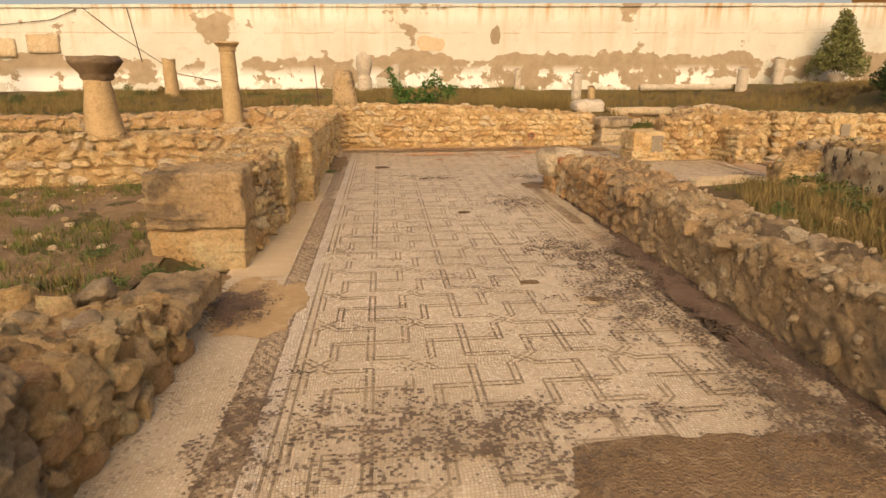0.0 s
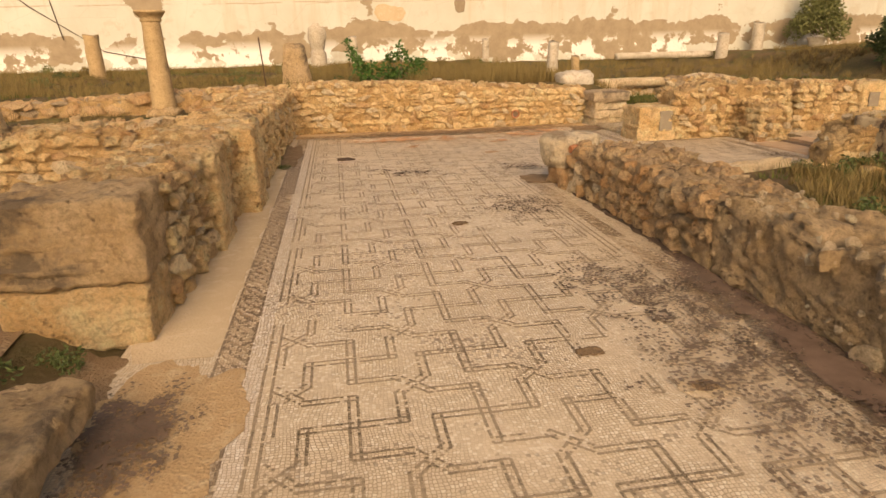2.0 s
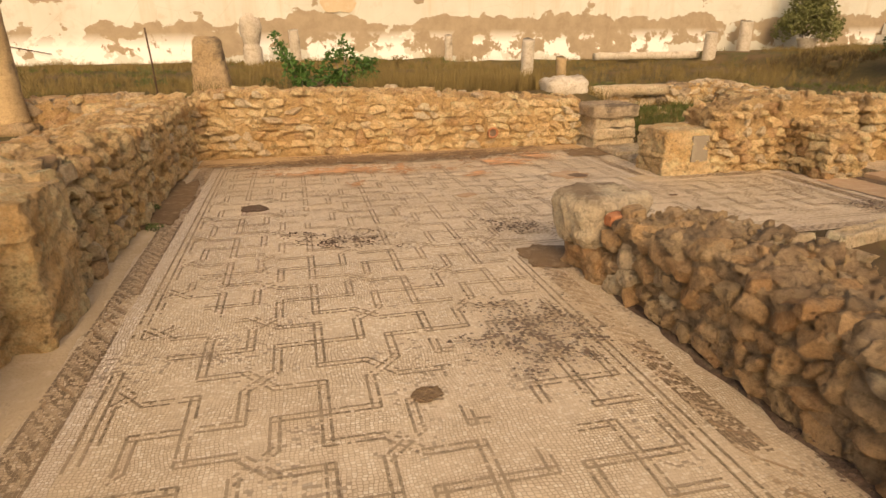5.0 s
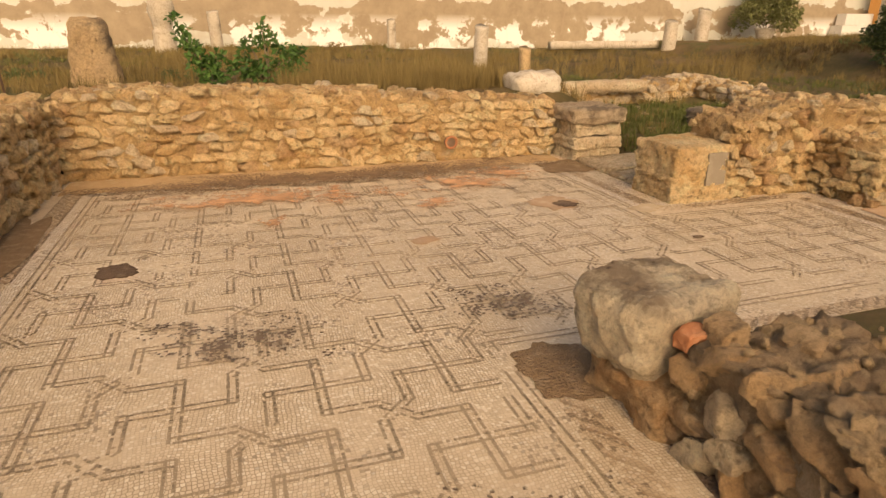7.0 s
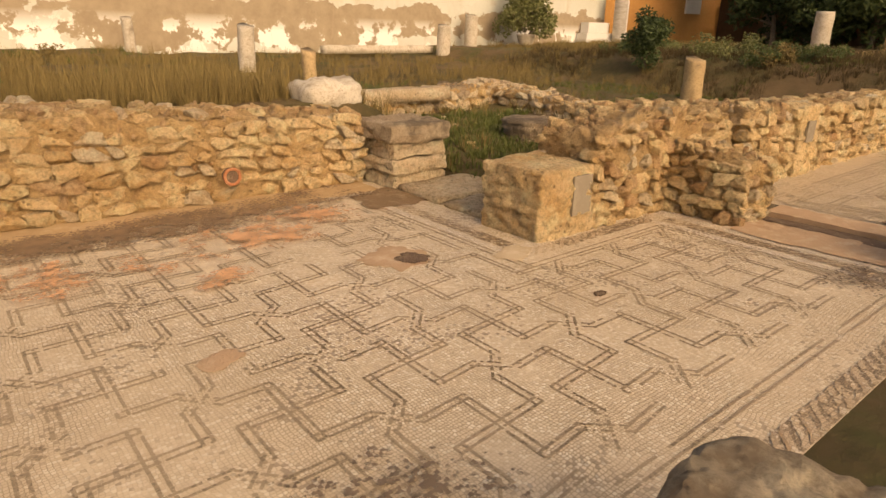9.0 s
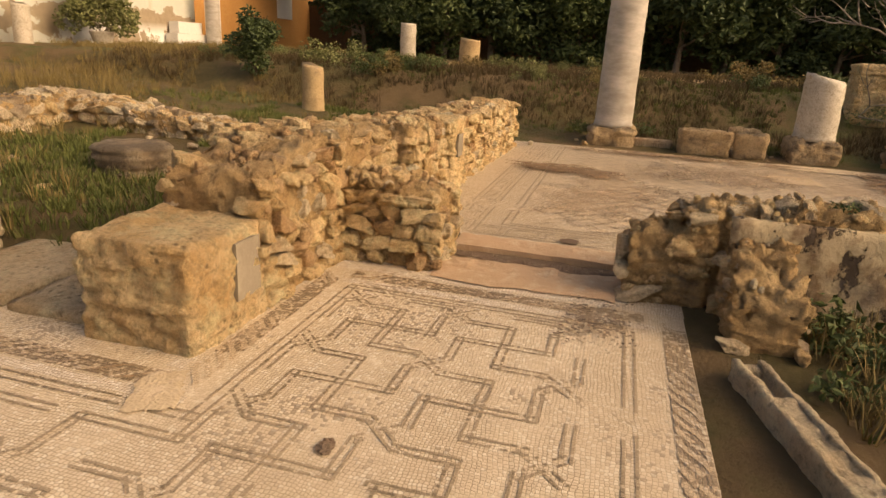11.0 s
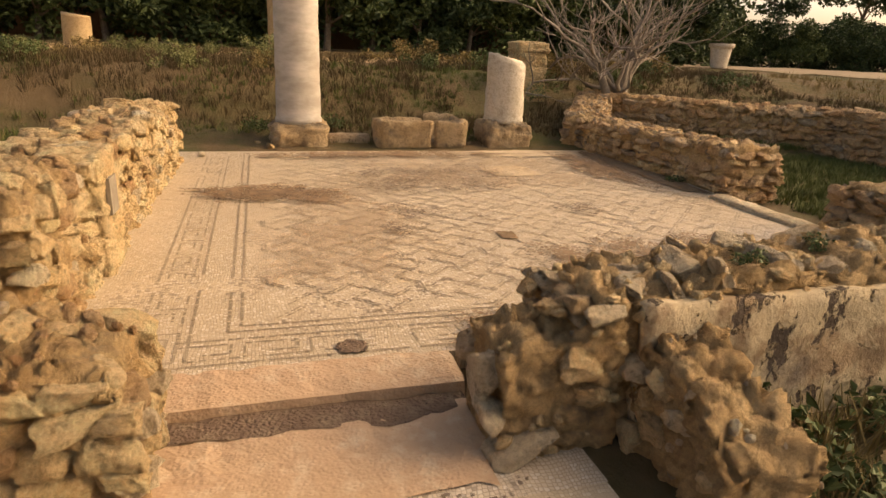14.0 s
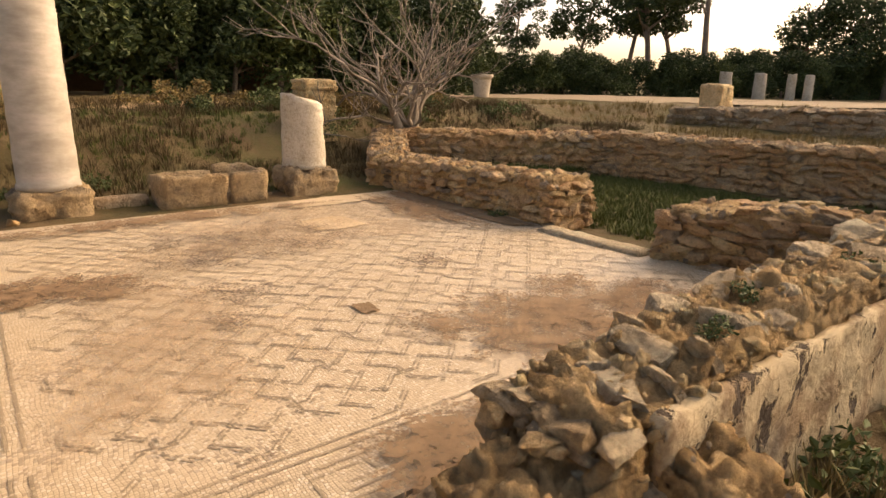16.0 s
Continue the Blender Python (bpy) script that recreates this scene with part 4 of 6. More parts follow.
part("plaque", rough_block((0.03, -0.315, 0.16), (0.24, -0.28, 0.46), 0.05, 0.002, 5, 1, 0.008), PLAQUE, plaque_pier, "dull grey plaque")
pier("corner_pier", "grey layered limestone pier with split horizontal courses", [((4.5, 12.52, -0.02), (5.1, 13.15, 0.13)), ((4.47, 12.5, 0.135), (5.12, 13.15, 0.27)), ((4.5, 12.53, 0.275), (5.1, 13.15, 0.43)), ((4.44, 12.48, 0.435), (5.13, 13.18, 0.6))], STONE_PALE, STONE_GREY, seed=8.0)

solid("capping_boulder", eroded((2.1, 7.94, 0.18), (2.66, 8.42, 0.54), 0.018, 0.035, 3.0, 0.006, 0.012, 0.09, 0.22, 12), BOULDER, "pale eroded boulder capping the low wall's end", "stone", smooth=True).data.set_sharp_from_angle(angle=radians(22))
solid("footing_block", eroded((2.2, 7.85, -0.02), (2.95, 8.36, 0.2), 0.025, 0.05, 4.0, 0.03, 0.02, 0.05), STONE_RED, "rough brown footing block below the capping boulder", "stone", smooth=True).data.set_sharp_from_angle(angle=radians(22))
solid("red_tile", rough_block((2.28, 7.83, 0.37), (2.4, 7.93, 0.46), 0.02, 0.014, 9.0, 4.0, 0.015), TERRACOTTA, "broken orange terracotta tile wedged in the wall", "tile")

# doorway step between the hall and the room
step_root = empty("doorway_step", "pinkish lime concrete doorstep with an eroded dark groove", "step", (6.4, 9.4, 0.0), kind="structure")
part("lower_slab", rough_block((-0.4, -0.62, -0.08), (0.0, 0.62, 0.012), 0.05, 0.012, 6, 2, 0.01), SOIL_PINK, step_root)
part("upper_slab", rough_block((0.06, -0.62, -0.05), (0.37, 0.62, 0.056), 0.05, 0.01, 6, 3, 0.015), SOIL_PINK, step_root)
part("groove", rough_block((-0.02, -0.6, -0.08), (0.08, 0.6, 0.004), 0.04, 0.012, 9, 4, 0.01), SOIL_DARK, step_root, "dark eroded groove")

strip("floor_threshold_mortar", "pinkish mortar spilling over the mosaic at the doorstep", 5.86, 8.86, 6.1, 10.0, SOIL_PINK, 0.012)
# The groove's depth is drawn as a flat dark strip over it.
strip("floor_threshold_groove", "dark ragged strip over the doorstep's eroded groove", 6.3, 8.86, 6.44, 9.98, SOIL_DARK, 0.016)

solid("threshold_slab", rough_block((8.2, 4.98, 0.0), (9.45, 5.22, 0.09), 0.06, 0.02, 4.0, 5.0, 0.03), STONE_PALE, "pale weathered stone threshold slab beside the grass", "slab", smooth=True)
for k, (a, b) in enumerate((((4.5, 11.85, -0.02), (5.35, 12.5, 0.07)), ((4.5, 11.28, -0.02), (5.0, 11.83, 0.05)), ((5.03, 11.3, -0.02), (5.6, 11.83, 0.09)))):
    solid("paving_slab", rough_block(a, b, 0.07, 0.015, 4.0, 11.0 + k, 0.03), STONE_PALE, "cracked pale paving slab in the side doorway", "slab", "paving slabs in the side doorway", smooth=True)
solid("fallen_slab", eroded((-1.55, 3.45, 0.12), (-1.1, 4.15, 0.27), 0.025, 0.025, 12.0, 0.01, 0.02, 0.03), STONE_PIER, "long grey fallen stone block beside the earth patch", "slab", smooth=True).data.set_sharp_from_angle(angle=radians(22))
solid("corner_post", eroded((-1.75, 1.35, -0.02), (-1.15, 1.95, 0.66), 0.025, 0.06, 13.0, 0.02, 0.04, 0.06), STONE_GREY, "rough dark eroded stone post beside the hall", "post", smooth=True).data.set_sharp_from_angle(angle=radians(22))
bm = bmesh.new()
grid_box(bm, (-0.92, -0.075, -0.02), (0.0, 0.075, 0.05), 0.025, 0.01, 8.0, 14.0, 0.012)
for y0, y1 in ((-0.075, -0.04), (0.035, 0.075)):
    grid_box(bm, (-0.92, y0, 0.0), (0.0, y1, 0.12), 0.02, 0.012, 8.0, 15.0 + y0, 0.01)
grid_box(bm, (-0.92, -0.07, 0.0), (-0.3, 0.07, 0.11), 0.02, 0.016, 8.0, 16.0, 0.012)
grid_box(bm, (-0.06, -0.07, 0.0), (0.0, 0.07, 0.1), 0.02, 0.012, 8.0, 17.0, 0.012)
solid("fallen_trough_block", bm, STONE_PALE, "long pale hollowed stone channel lying in the weeds", "block", loc=(5.12, 8.28, 0.0), rz=14, smooth=True)


# ---- columns ----
def column(name, label, x, y, z, height, r0, r1, material, lean=(0, 0), seed=1.0, base=None, amp=0.015, broken=0.0, cap=None, group=""):
    root = empty(name, label, "column", (x, y, z), group=group)
    tilt = pose(0, 0, 0, lean[0], lean[1], 0)
    z0 = 0.0
    if base:
        part("base", eroded((-base[0] / 2, -base[0] / 2, -0.05), (base[0] / 2, base[0] / 2, base[1]), 0.035, 0.06, seed, 0.04, 0.03, 0.08), STONE_PIER, root, "rough brown base block", smooth=True)
        z0 = base[1]
    rings = fine([(z0 - 0.01, r0 * 1.06), (z0 + 0.05, r0 * 1.04), (z0 + 0.07, r0), (height, r1)], 0.06)
    bm = lathe(rings, 28, amp, seed, 4.0, m=tilt)
    if broken:
        bm.verts.ensure_lookup_table()
        for w in bm.verts:
            if w.co.z > height - broken * 2.2:
                f = (w.co.z - (height - broken * 2.2)) / (broken * 2.2)
                w.co.z += f * broken * (fbm(w.co + Vector((seed, 0, 0)), 3.0) - 0.2 + 0.6 * w.co.y / r1)
    part("shaft", bm, material, root, smooth=True)
    if cap:
        hh, top_r = cap
        broad = [(height - 0.01, r1), (height + hh * 0.1, r1 * 1.12), (height + hh * 0.2, r1 * 1.1), (height + hh * 0.65, top_r * 1.04), (height + hh * 0.75, top_r * 1.12), (height + hh, top_r * 1.06)]
        rings = fine(broad if top_r > 0.28 else [(height - 0.01, r1 * 0.98), (height + hh * 0.15, r1 * 1.18), (height + hh * 0.3, r1 * 1.05), (height + hh * 0.75, top_r * 1.2), (height + hh * 0.8, top_r * 1.26), (height + hh, top_r * 1.24)], 0.03)
        part("capital", lathe(rings, 20, 0.05 if top_r > 0.28 else 0.02, seed + 3, 6.0, m=tilt), CAPITAL_DARK if top_r > 0.28 else COLUMN_GOLD, root, "weathered stone capital", smooth=True)
    return root


column("short_column", "squat golden column with a dark broken capital on the yard wall", -3.66, 8.8, 0.74, 0.72, 0.235, 0.165, COLUMN_GOLD, cap=(0.3, 0.29), seed=1)
column("slender_column", "slender golden column with a small moulded capital", -3.02, 13.4, ground(-3.02, 13.4), 1.95 - ground(-3.02, 13.4), 0.195, 0.145, COLUMN_GOLD, cap=(0.18, 0.195), seed=2, amp=0.008, base=(0.55, 0.54 - ground(-3.02, 13.4)))
column("tall_column", "tall grey banded marble column on a rough base", 12.95, 9.07, 0.02, 4.3, 0.295, 0.26, MARBLE_BAND, seed=3, base=(0.68, 0.34), amp=0.008)
column("broken_column", "broken pale stone column stump on a rough base", 12.85, 6.16, 0.02, 1.27, 0.28, 0.27, MARBLE_PALE, seed=4, base=(0.66, 0.38), broken=0.1)
column("golden_column", "tall slender golden column standing on the terrace", 20.2, 9.1, ground(20.2, 9.1) - 0.05, 5.2, 0.19, 0.17, COLUMN_GOLD, seed=9, amp=0.008)
for name, label, x, y, h, r, mat in (
    ("column_stump", "golden column drum standing in the grass by the wall", -6.4, 20.5, 1.15, 0.2, COLUMN_GOLD),
    ("column_stump", "pale leaning column stump near the white wall", 6.1, 19.6, 0.95, 0.16, MARBLE_PALE),
    ("column_stump", "pale column stump in front of the stained wall", 15.6, 24.0, 1.05, 0.22, MARBLE_PALE),
    ("column_stump", "pale broken stump in dry grass", 13.3, 22.6, 0.85, 0.2, MARBLE_PALE),
    ("column_stump", "thin golden stump beside the white wall", 0.6, 23.4, 1.0, 0.15, MARBLE_PALE),
    ("column_stump", "short pale stump beside the white wall", 5.1, 23.6, 0.75, 0.12, MARBLE_PALE),
    ("column_stump", "grey column drum against the white wall", -13.2, 23.0, 1.6, 0.26, MARBLE_PALE),
    ("column_stump", "golden column stump standing in the field", 12.3, 14.1, 0.8, 0.19, COLUMN_GOLD),
    ("column_stump", "pale column stump on the terrace edge", 21.6, 15.6, 1.1, 0.25, MARBLE_PALE),
    ("column_stump", "low golden stump on the terrace edge", 20.6, 13.4, 0.72, 0.3, COLUMN_GOLD),
    ("column_stump", "thin stump behind the pale boulder", 5.2, 15.4, 0.62, 0.09, COLUMN_GOLD),
):
    column(name, label, x, y, ground(x, y) - 0.05, h, r, r * 0.94, mat, seed=x, broken=0.05, group="column stumps in the field", lean=((x * 7) % 5 - 2, (y * 3) % 5 - 2))

# trough between the columns
trough = empty("stone_trough", "weathered stone trough broken in two, standing on earth", "trough", (12.8, 7.42, 0.02))
for k, (y0, y1, hgt, open_end) in enumerate(((-0.1, 0.62, 0.42, 0), (-0.6, -0.13, 0.43, 1))):
    bm = bmesh.new()
    grid_box(bm, (-0.26, y0, 0.0), (0.26, y1, 0.14), 0.05, 0.02, 5.0, 20.0 + k, 0.03)
    for x0, x1 in ((-0.31, -0.22), (0.22, 0.31)):
        grid_box(bm, (x0, y0, 0.02), (x1, y1, hgt), 0.045, 0.025, 6.0, 23.0 + k + x0, 0.035)
    e0, e1 = (y1 - 0.09, y1) if k == 0 else (y0, y0 + 0.09)
    grid_box(bm, (-0.27, e0, 0.02), (0.27, e1, hgt - 0.01), 0.045, 0.025, 6.0, 28.0 + k, 0.035)
    for w in bm.verts:
        w.co.x *= 0.9 + 0.8 * w.co.z
        w.co.z += (0.05 * k - 0.03) * max(0.0, w.co.x) * 3
    part("basin_half", bm, STONE_PIER, trough, smooth=True)
solid("kerb_stone", rough_block((12.85, 8.1, 0.0), (13.05, 8.75, 0.2), 0.07, 0.02, 5, 3, 0.03), STONE_GREY, "low stone kerb between the columns", "kerb", smooth=True)
pier("gate_pier", "square brown stone pier on the terrace edge", [((14.95, 4.55, 0.5), (15.5, 5.1, 1.36)), ((14.93, 4.53, 1.365), (15.52, 5.12, 1.54))], STONE_GOLD, seed=22.0)

# ---- white boundary wall ----
WX0, WX1, WY = -16.0, 23.4, 24.6
bm = bmesh.new()
grid_box(bm, (WX0, WY, 0.3), (WX1, WY + 0.4, 3.86), 0.7, 0.02, 0.6, 1.0)
for w in bm.verts:
    if w.co.z > 3.5:
        w.co.z += 0.006 * (w.co.x - 3)
boundary = solid("boundary_wall", bm, PLASTER, "high old white plastered boundary wall with stains and patches", "wall", "", "structure", smooth=True)


def blotch(name, x0, x1, z0, z1, material, seed, depth, label="", parent=boundary):
    """A thin ragged sheet of plaster on the boundary wall's face."""
    bm = bmesh.new()
    n = max(8, int((x1 - x0) / 0.08))
    cols = []
    for k in range(n + 1):
        f = k / n
        x = x0 + (x1 - x0) * f
        edge = min(1.0, f * 6, (1 - f) * 6) ** 0.5
        mid = (z0 + z1) / 2 + 0.1 * fbm((x, seed, 0), 1.1)
        half = (z1 - z0) / 2 * edge
        hi = mid + half * (1 + 0.4 * fbm((x, seed, 5), 1.6, 5))
        lo = mid - half * (1 + 0.4 * fbm((x, seed, 9), 1.6, 5))
        cols.append((bm.verts.new((x, WY - depth, lo)), bm.verts.new((x, WY - depth, hi))))
    for a, b in zip(cols, cols[1:]):
        bm.faces.new((a[0], b[0], b[1], a[1]))
    return part(name, bm, material, parent, label)


blotch("bare_patch", 1.4, 2.5, 2.3, 2.75, SOIL_SAND, 51, 0.03, "tan scar in the plaster")
blotch("bare_patch", 4.2, 4.6, 2.5, 3.1, RENDER_GREY, 52, 0.03)
bm = bmesh.new()
grid_box(bm, (WX0, WY - 0.06, 3.84), (WX1, WY + 0.46, 3.95), 0.6, 0.015, 1.0, 1.0)
for w in bm.verts:
    w.co.z += 0.006 * (w.co.x - 3)
part("coping", bm, PLASTER, boundary, "thin stained coping")
for k, (x, z) in enumerate(((-11.9, 2.55), (-13.4, 2.4))):
    solid("wall_tablet", rough_block((x - 0.55, WY - 0.1, z - 0.33), (x + 0.55, WY + 0.02, z + 0.33), 0.12, 0.02, 3, k, 0.03), STONE_PALE, "carved stone tablet fixed to the white wall", "tablet", "tablets on the white wall", smooth=True)

# orange house behind
house = empty("house", "orange rendered house with white shutters beyond the wall", "house", (23.4, 24.9, 0.5))
part("wall", rough_block((0, 0, 0), (11, 6, 4.6), 1.0, 0, 1, 1, 0), ORANGE, house)
part("roof", rough_block((-0.1, -0.1, 4.6), (11.1, 6.1, 4.8), 1.0, 0, 1, 1, 0), WHITE_PAINT, house)
shutter = part("window", rough_block((6.4, -0.06, 1.9), (7.7, 0.02, 3.2), 0.4, 0, 1, 1, 0), WHITE_PAINT, house, "white slatted shutter")
for k in range(14):
    part("slat", rough_block((6.46, -0.085, 1.95 + k * 0.088), (7.64, -0.06, 2.01 + k * 0.088), 0.6, 0, 1, 1, 0), WHITE_PAINT, shutter)
part("door", rough_block((1.0, -0.08, 0.5), (1.9, 0.02, 2.9), 0.4, 0, 1, 1, 0), WHITE_PAINT, house, "white door panel")

grove_wall = rough_block((33.0, -9.0, 0.6), (33.4, 31.0, 3.4), 1.0, 0.02, 1.0, 2.0)
solid("grove_wall", grove_wall, DARK_WALL, "dark brown rendered wall behind the evergreen grove", "wall", "", "structure")

# pale boulder and slabs north
solid("pale_boulder", rough_block((4.3, 13.75, 0.6), (5.0, 14.3, 0.9), 0.05, 0.05, 4.0, 9.0, 0.13), MARBLE_PALE, "large pale smooth boulder in dry grass", "boulder", smooth=True)
solid("stone_slab", rough_block((5.5, 14.7, 0.5), (7.0, 15.05, 0.68), 0.08, 0.02, 4.0, 9.0, 0.03), STONE_PALE, "long pale stone slab lying on the low wall", "slab", smooth=True)
solid("stone_disc", lathe(fine([(-0.05, 0.36), (0.05, 0.36), (0.07, 0.29), (0.1, 0.33), (0.13, 0.3), (0.16, 0.34), (0.19, 0.3), (0.23, 0.32), (0.27, 0.27)], 0.02), 24, 0.035, 3, 6.0), STONE_GREY, "round layered stone base in the grass", "stone", loc=(6.85, 13.05, 0.18), smooth=True)
solid("long_beam", rough_block((9.6, 22.9, 0.8), (13.2, 23.2, 1.02), 0.2, 0.02, 3, 3, 0.03), MARBLE_PALE, "long pale stone beam lying below the white wall", "beam", smooth=True)

niche = pier("inset_block", "upright golden block with a small plaque set in the wall", [((8.0, 10.44, 0.03), (8.42, 10.8, 0.76))], STONE_GOLD, seed=31.0)
part("plaque", rough_block((-0.1, -0.196, 0.36), (0.08, -0.165, 0.58), 0.05, 0.002, 5, 1, 0.006), PLAQUE, niche, "dull grey plaque")


# ---- stains and repairs on the floors ----
def stain_material(name, colour, cover, scale, speckle, most=0.85):
    """Grime that takes some of the small cubes and leaves others, thinning out at its edge."""
    m = Nodes(name, 0.95)
    cell = m.voronoi(62.0, "F1", 0.55)
    tone = m.t.nodes.new("ShaderNodeSeparateColor")
    m.put(cell.outputs["Color"], tone.inputs[0])
    spread = m.t.nodes.new("ShaderNodeAttribute")
    spread.attribute_name = "spread"
    mask = m.math("ADD", m.noise(scale, 7, 0.72), m.math("MULTIPLY", tone.outputs[0], speckle))
    mask = m.math("ADD", mask, m.math("MULTIPLY", spread.outputs["Fac"], 0.26))
    m.put(m.ramp(mask, cover, cover + 0.08, 0.0, most), m.bsdf.inputs["Alpha"])
    return m.done(m.mix(m.ramp(m.noise(9, 5), 0.35, 0.65), colour, tuple(1.7 * c for c in colour)), m.noise(30, 5), 0.5, 0.01)


STAIN_DARK = stain_material("dark mottled grime", (0.12, 0.083, 0.055), 0.93, 5.0, 0.42)
STAIN_MUD = stain_material("dark dried mud", (0.13, 0.085, 0.058), 0.66, 3.2, 0.2)
STAIN_SOIL = stain_material("thin brown soil film", (0.17, 0.108, 0.06), 0.68, 4.5, 0.24)
STAIN_THIN = stain_material("thin tan dust film", (0.36, 0.25, 0.15), 0.7, 2.0, 0.3, 0.25)
STAIN_RED = stain_material("reddish bare mortar", (0.45, 0.25, 0.13), 0.7, 4.0, 0.12)

SPOT = "dark worn spot in the mosaic"
for label, x, y, rx, ry, mat, z, rz in (
    ("olive concrete repair patch in the mosaic", 1.45, 1.9, 0.66, 0.42, SOIL, 0.005, 4),
    ("bare brown earth where the border is lost", -0.88, 4.15, 0.32, 0.55, SOIL_TAN, 0.006, 0),
    ("brown earth heaped beside the wall end pier", -1.5, 4.5, 0.36, 0.42, SOIL, 0.0, 0),
    ("small dark mortar patch in the mosaic", 1.11, 4.4, 0.07, 0.045, SOIL, 0.006, 0),
    ("sandy mortar patch in the mosaic", 1.48, 3.98, 0.12, 0.09, SOIL_SAND, 0.005, 0),
    ("dark earth spot in the mosaic", 1.48, 3.98, 0.06, 0.045, SOIL, 0.012, 0),
    (SPOT, 0.0, 10.41, 0.11, 0.13, SOIL_DARK, 0.006, 20),
    ("orange bare mortar round the pit", 3.45, 11.0, 0.2, 0.2, SOIL_PINK, 0.005, 20),
    # No depth here: the pit's dark inside is painted as a flat patch.
    ("dark flat patch marking the pit in the mosaic floor", 3.52, 10.92, 0.1, 0.1, SOIL_DARK, 0.012, 20),
    ("ochre worn spot in the mosaic", 2.06, 10.38, 0.1, 0.07, SOIL_PINK, 0.005, 20),
    (SPOT, 0.92, 6.86, 0.07, 0.06, SOIL, 0.005, 20),
    ("brown earth patch beside the boulder", 2.2, 8.45, 0.25, 0.24, SOIL, 0.006, 0),
    ("bare earth beside the doorway pier", 4.12, 10.6, 0.16, 0.1, SOIL_SAND, 0.006, 30),
    ("dark earth in the lost south border", 4.9, 8.36, 0.6, 0.07, SOIL, 0.006, 0),
    ("bare earth at the side doorway", 4.3, 12.3, 0.35, 0.3, SOIL, 0.006, 0),
    (SPOT, 4.03, 9.82, 0.045, 0.03, SOIL_DARK, 0.006, 0),
    ("dark oval hollow worn in the mosaic", 8.47, 7.8, 0.1, 0.07, SOIL, 0.056, 0),
    (SPOT, 6.86, 9.22, 0.06, 0.07, SOIL_DARK, 0.056, 0),
    ("dull green concrete patch in the mosaic", 10.9, 6.8, 0.3, 0.3, SOIL_SAND, 0.056, 0),
    ("bare lime strip along the room's edge", 12.1, 6.1, 0.25, 0.7, SOIL_SAND, 0.056, 0),
    ("bare brown earth below the thick wall", 7.2, 6.2, 0.55, 0.85, STAIN_SOIL, 0.056, 8),
    ("bare brown earth below the thick wall", 6.62, 8.1, 0.2, 0.55, SOIL, 0.056, 0),
    ("earth band at the room's edge", 10.9, 5.15, 1.3, 0.16, SOIL, 0.056, 0),
    ("bare earth beside the west wall", -0.85, 10.9, 0.22, 1.0, SOIL, 0.007, 0),
):
    patch("floor_patch", label, x, y, rx, ry, mat, z, seed=x * 1.7 + y, rz=rz)
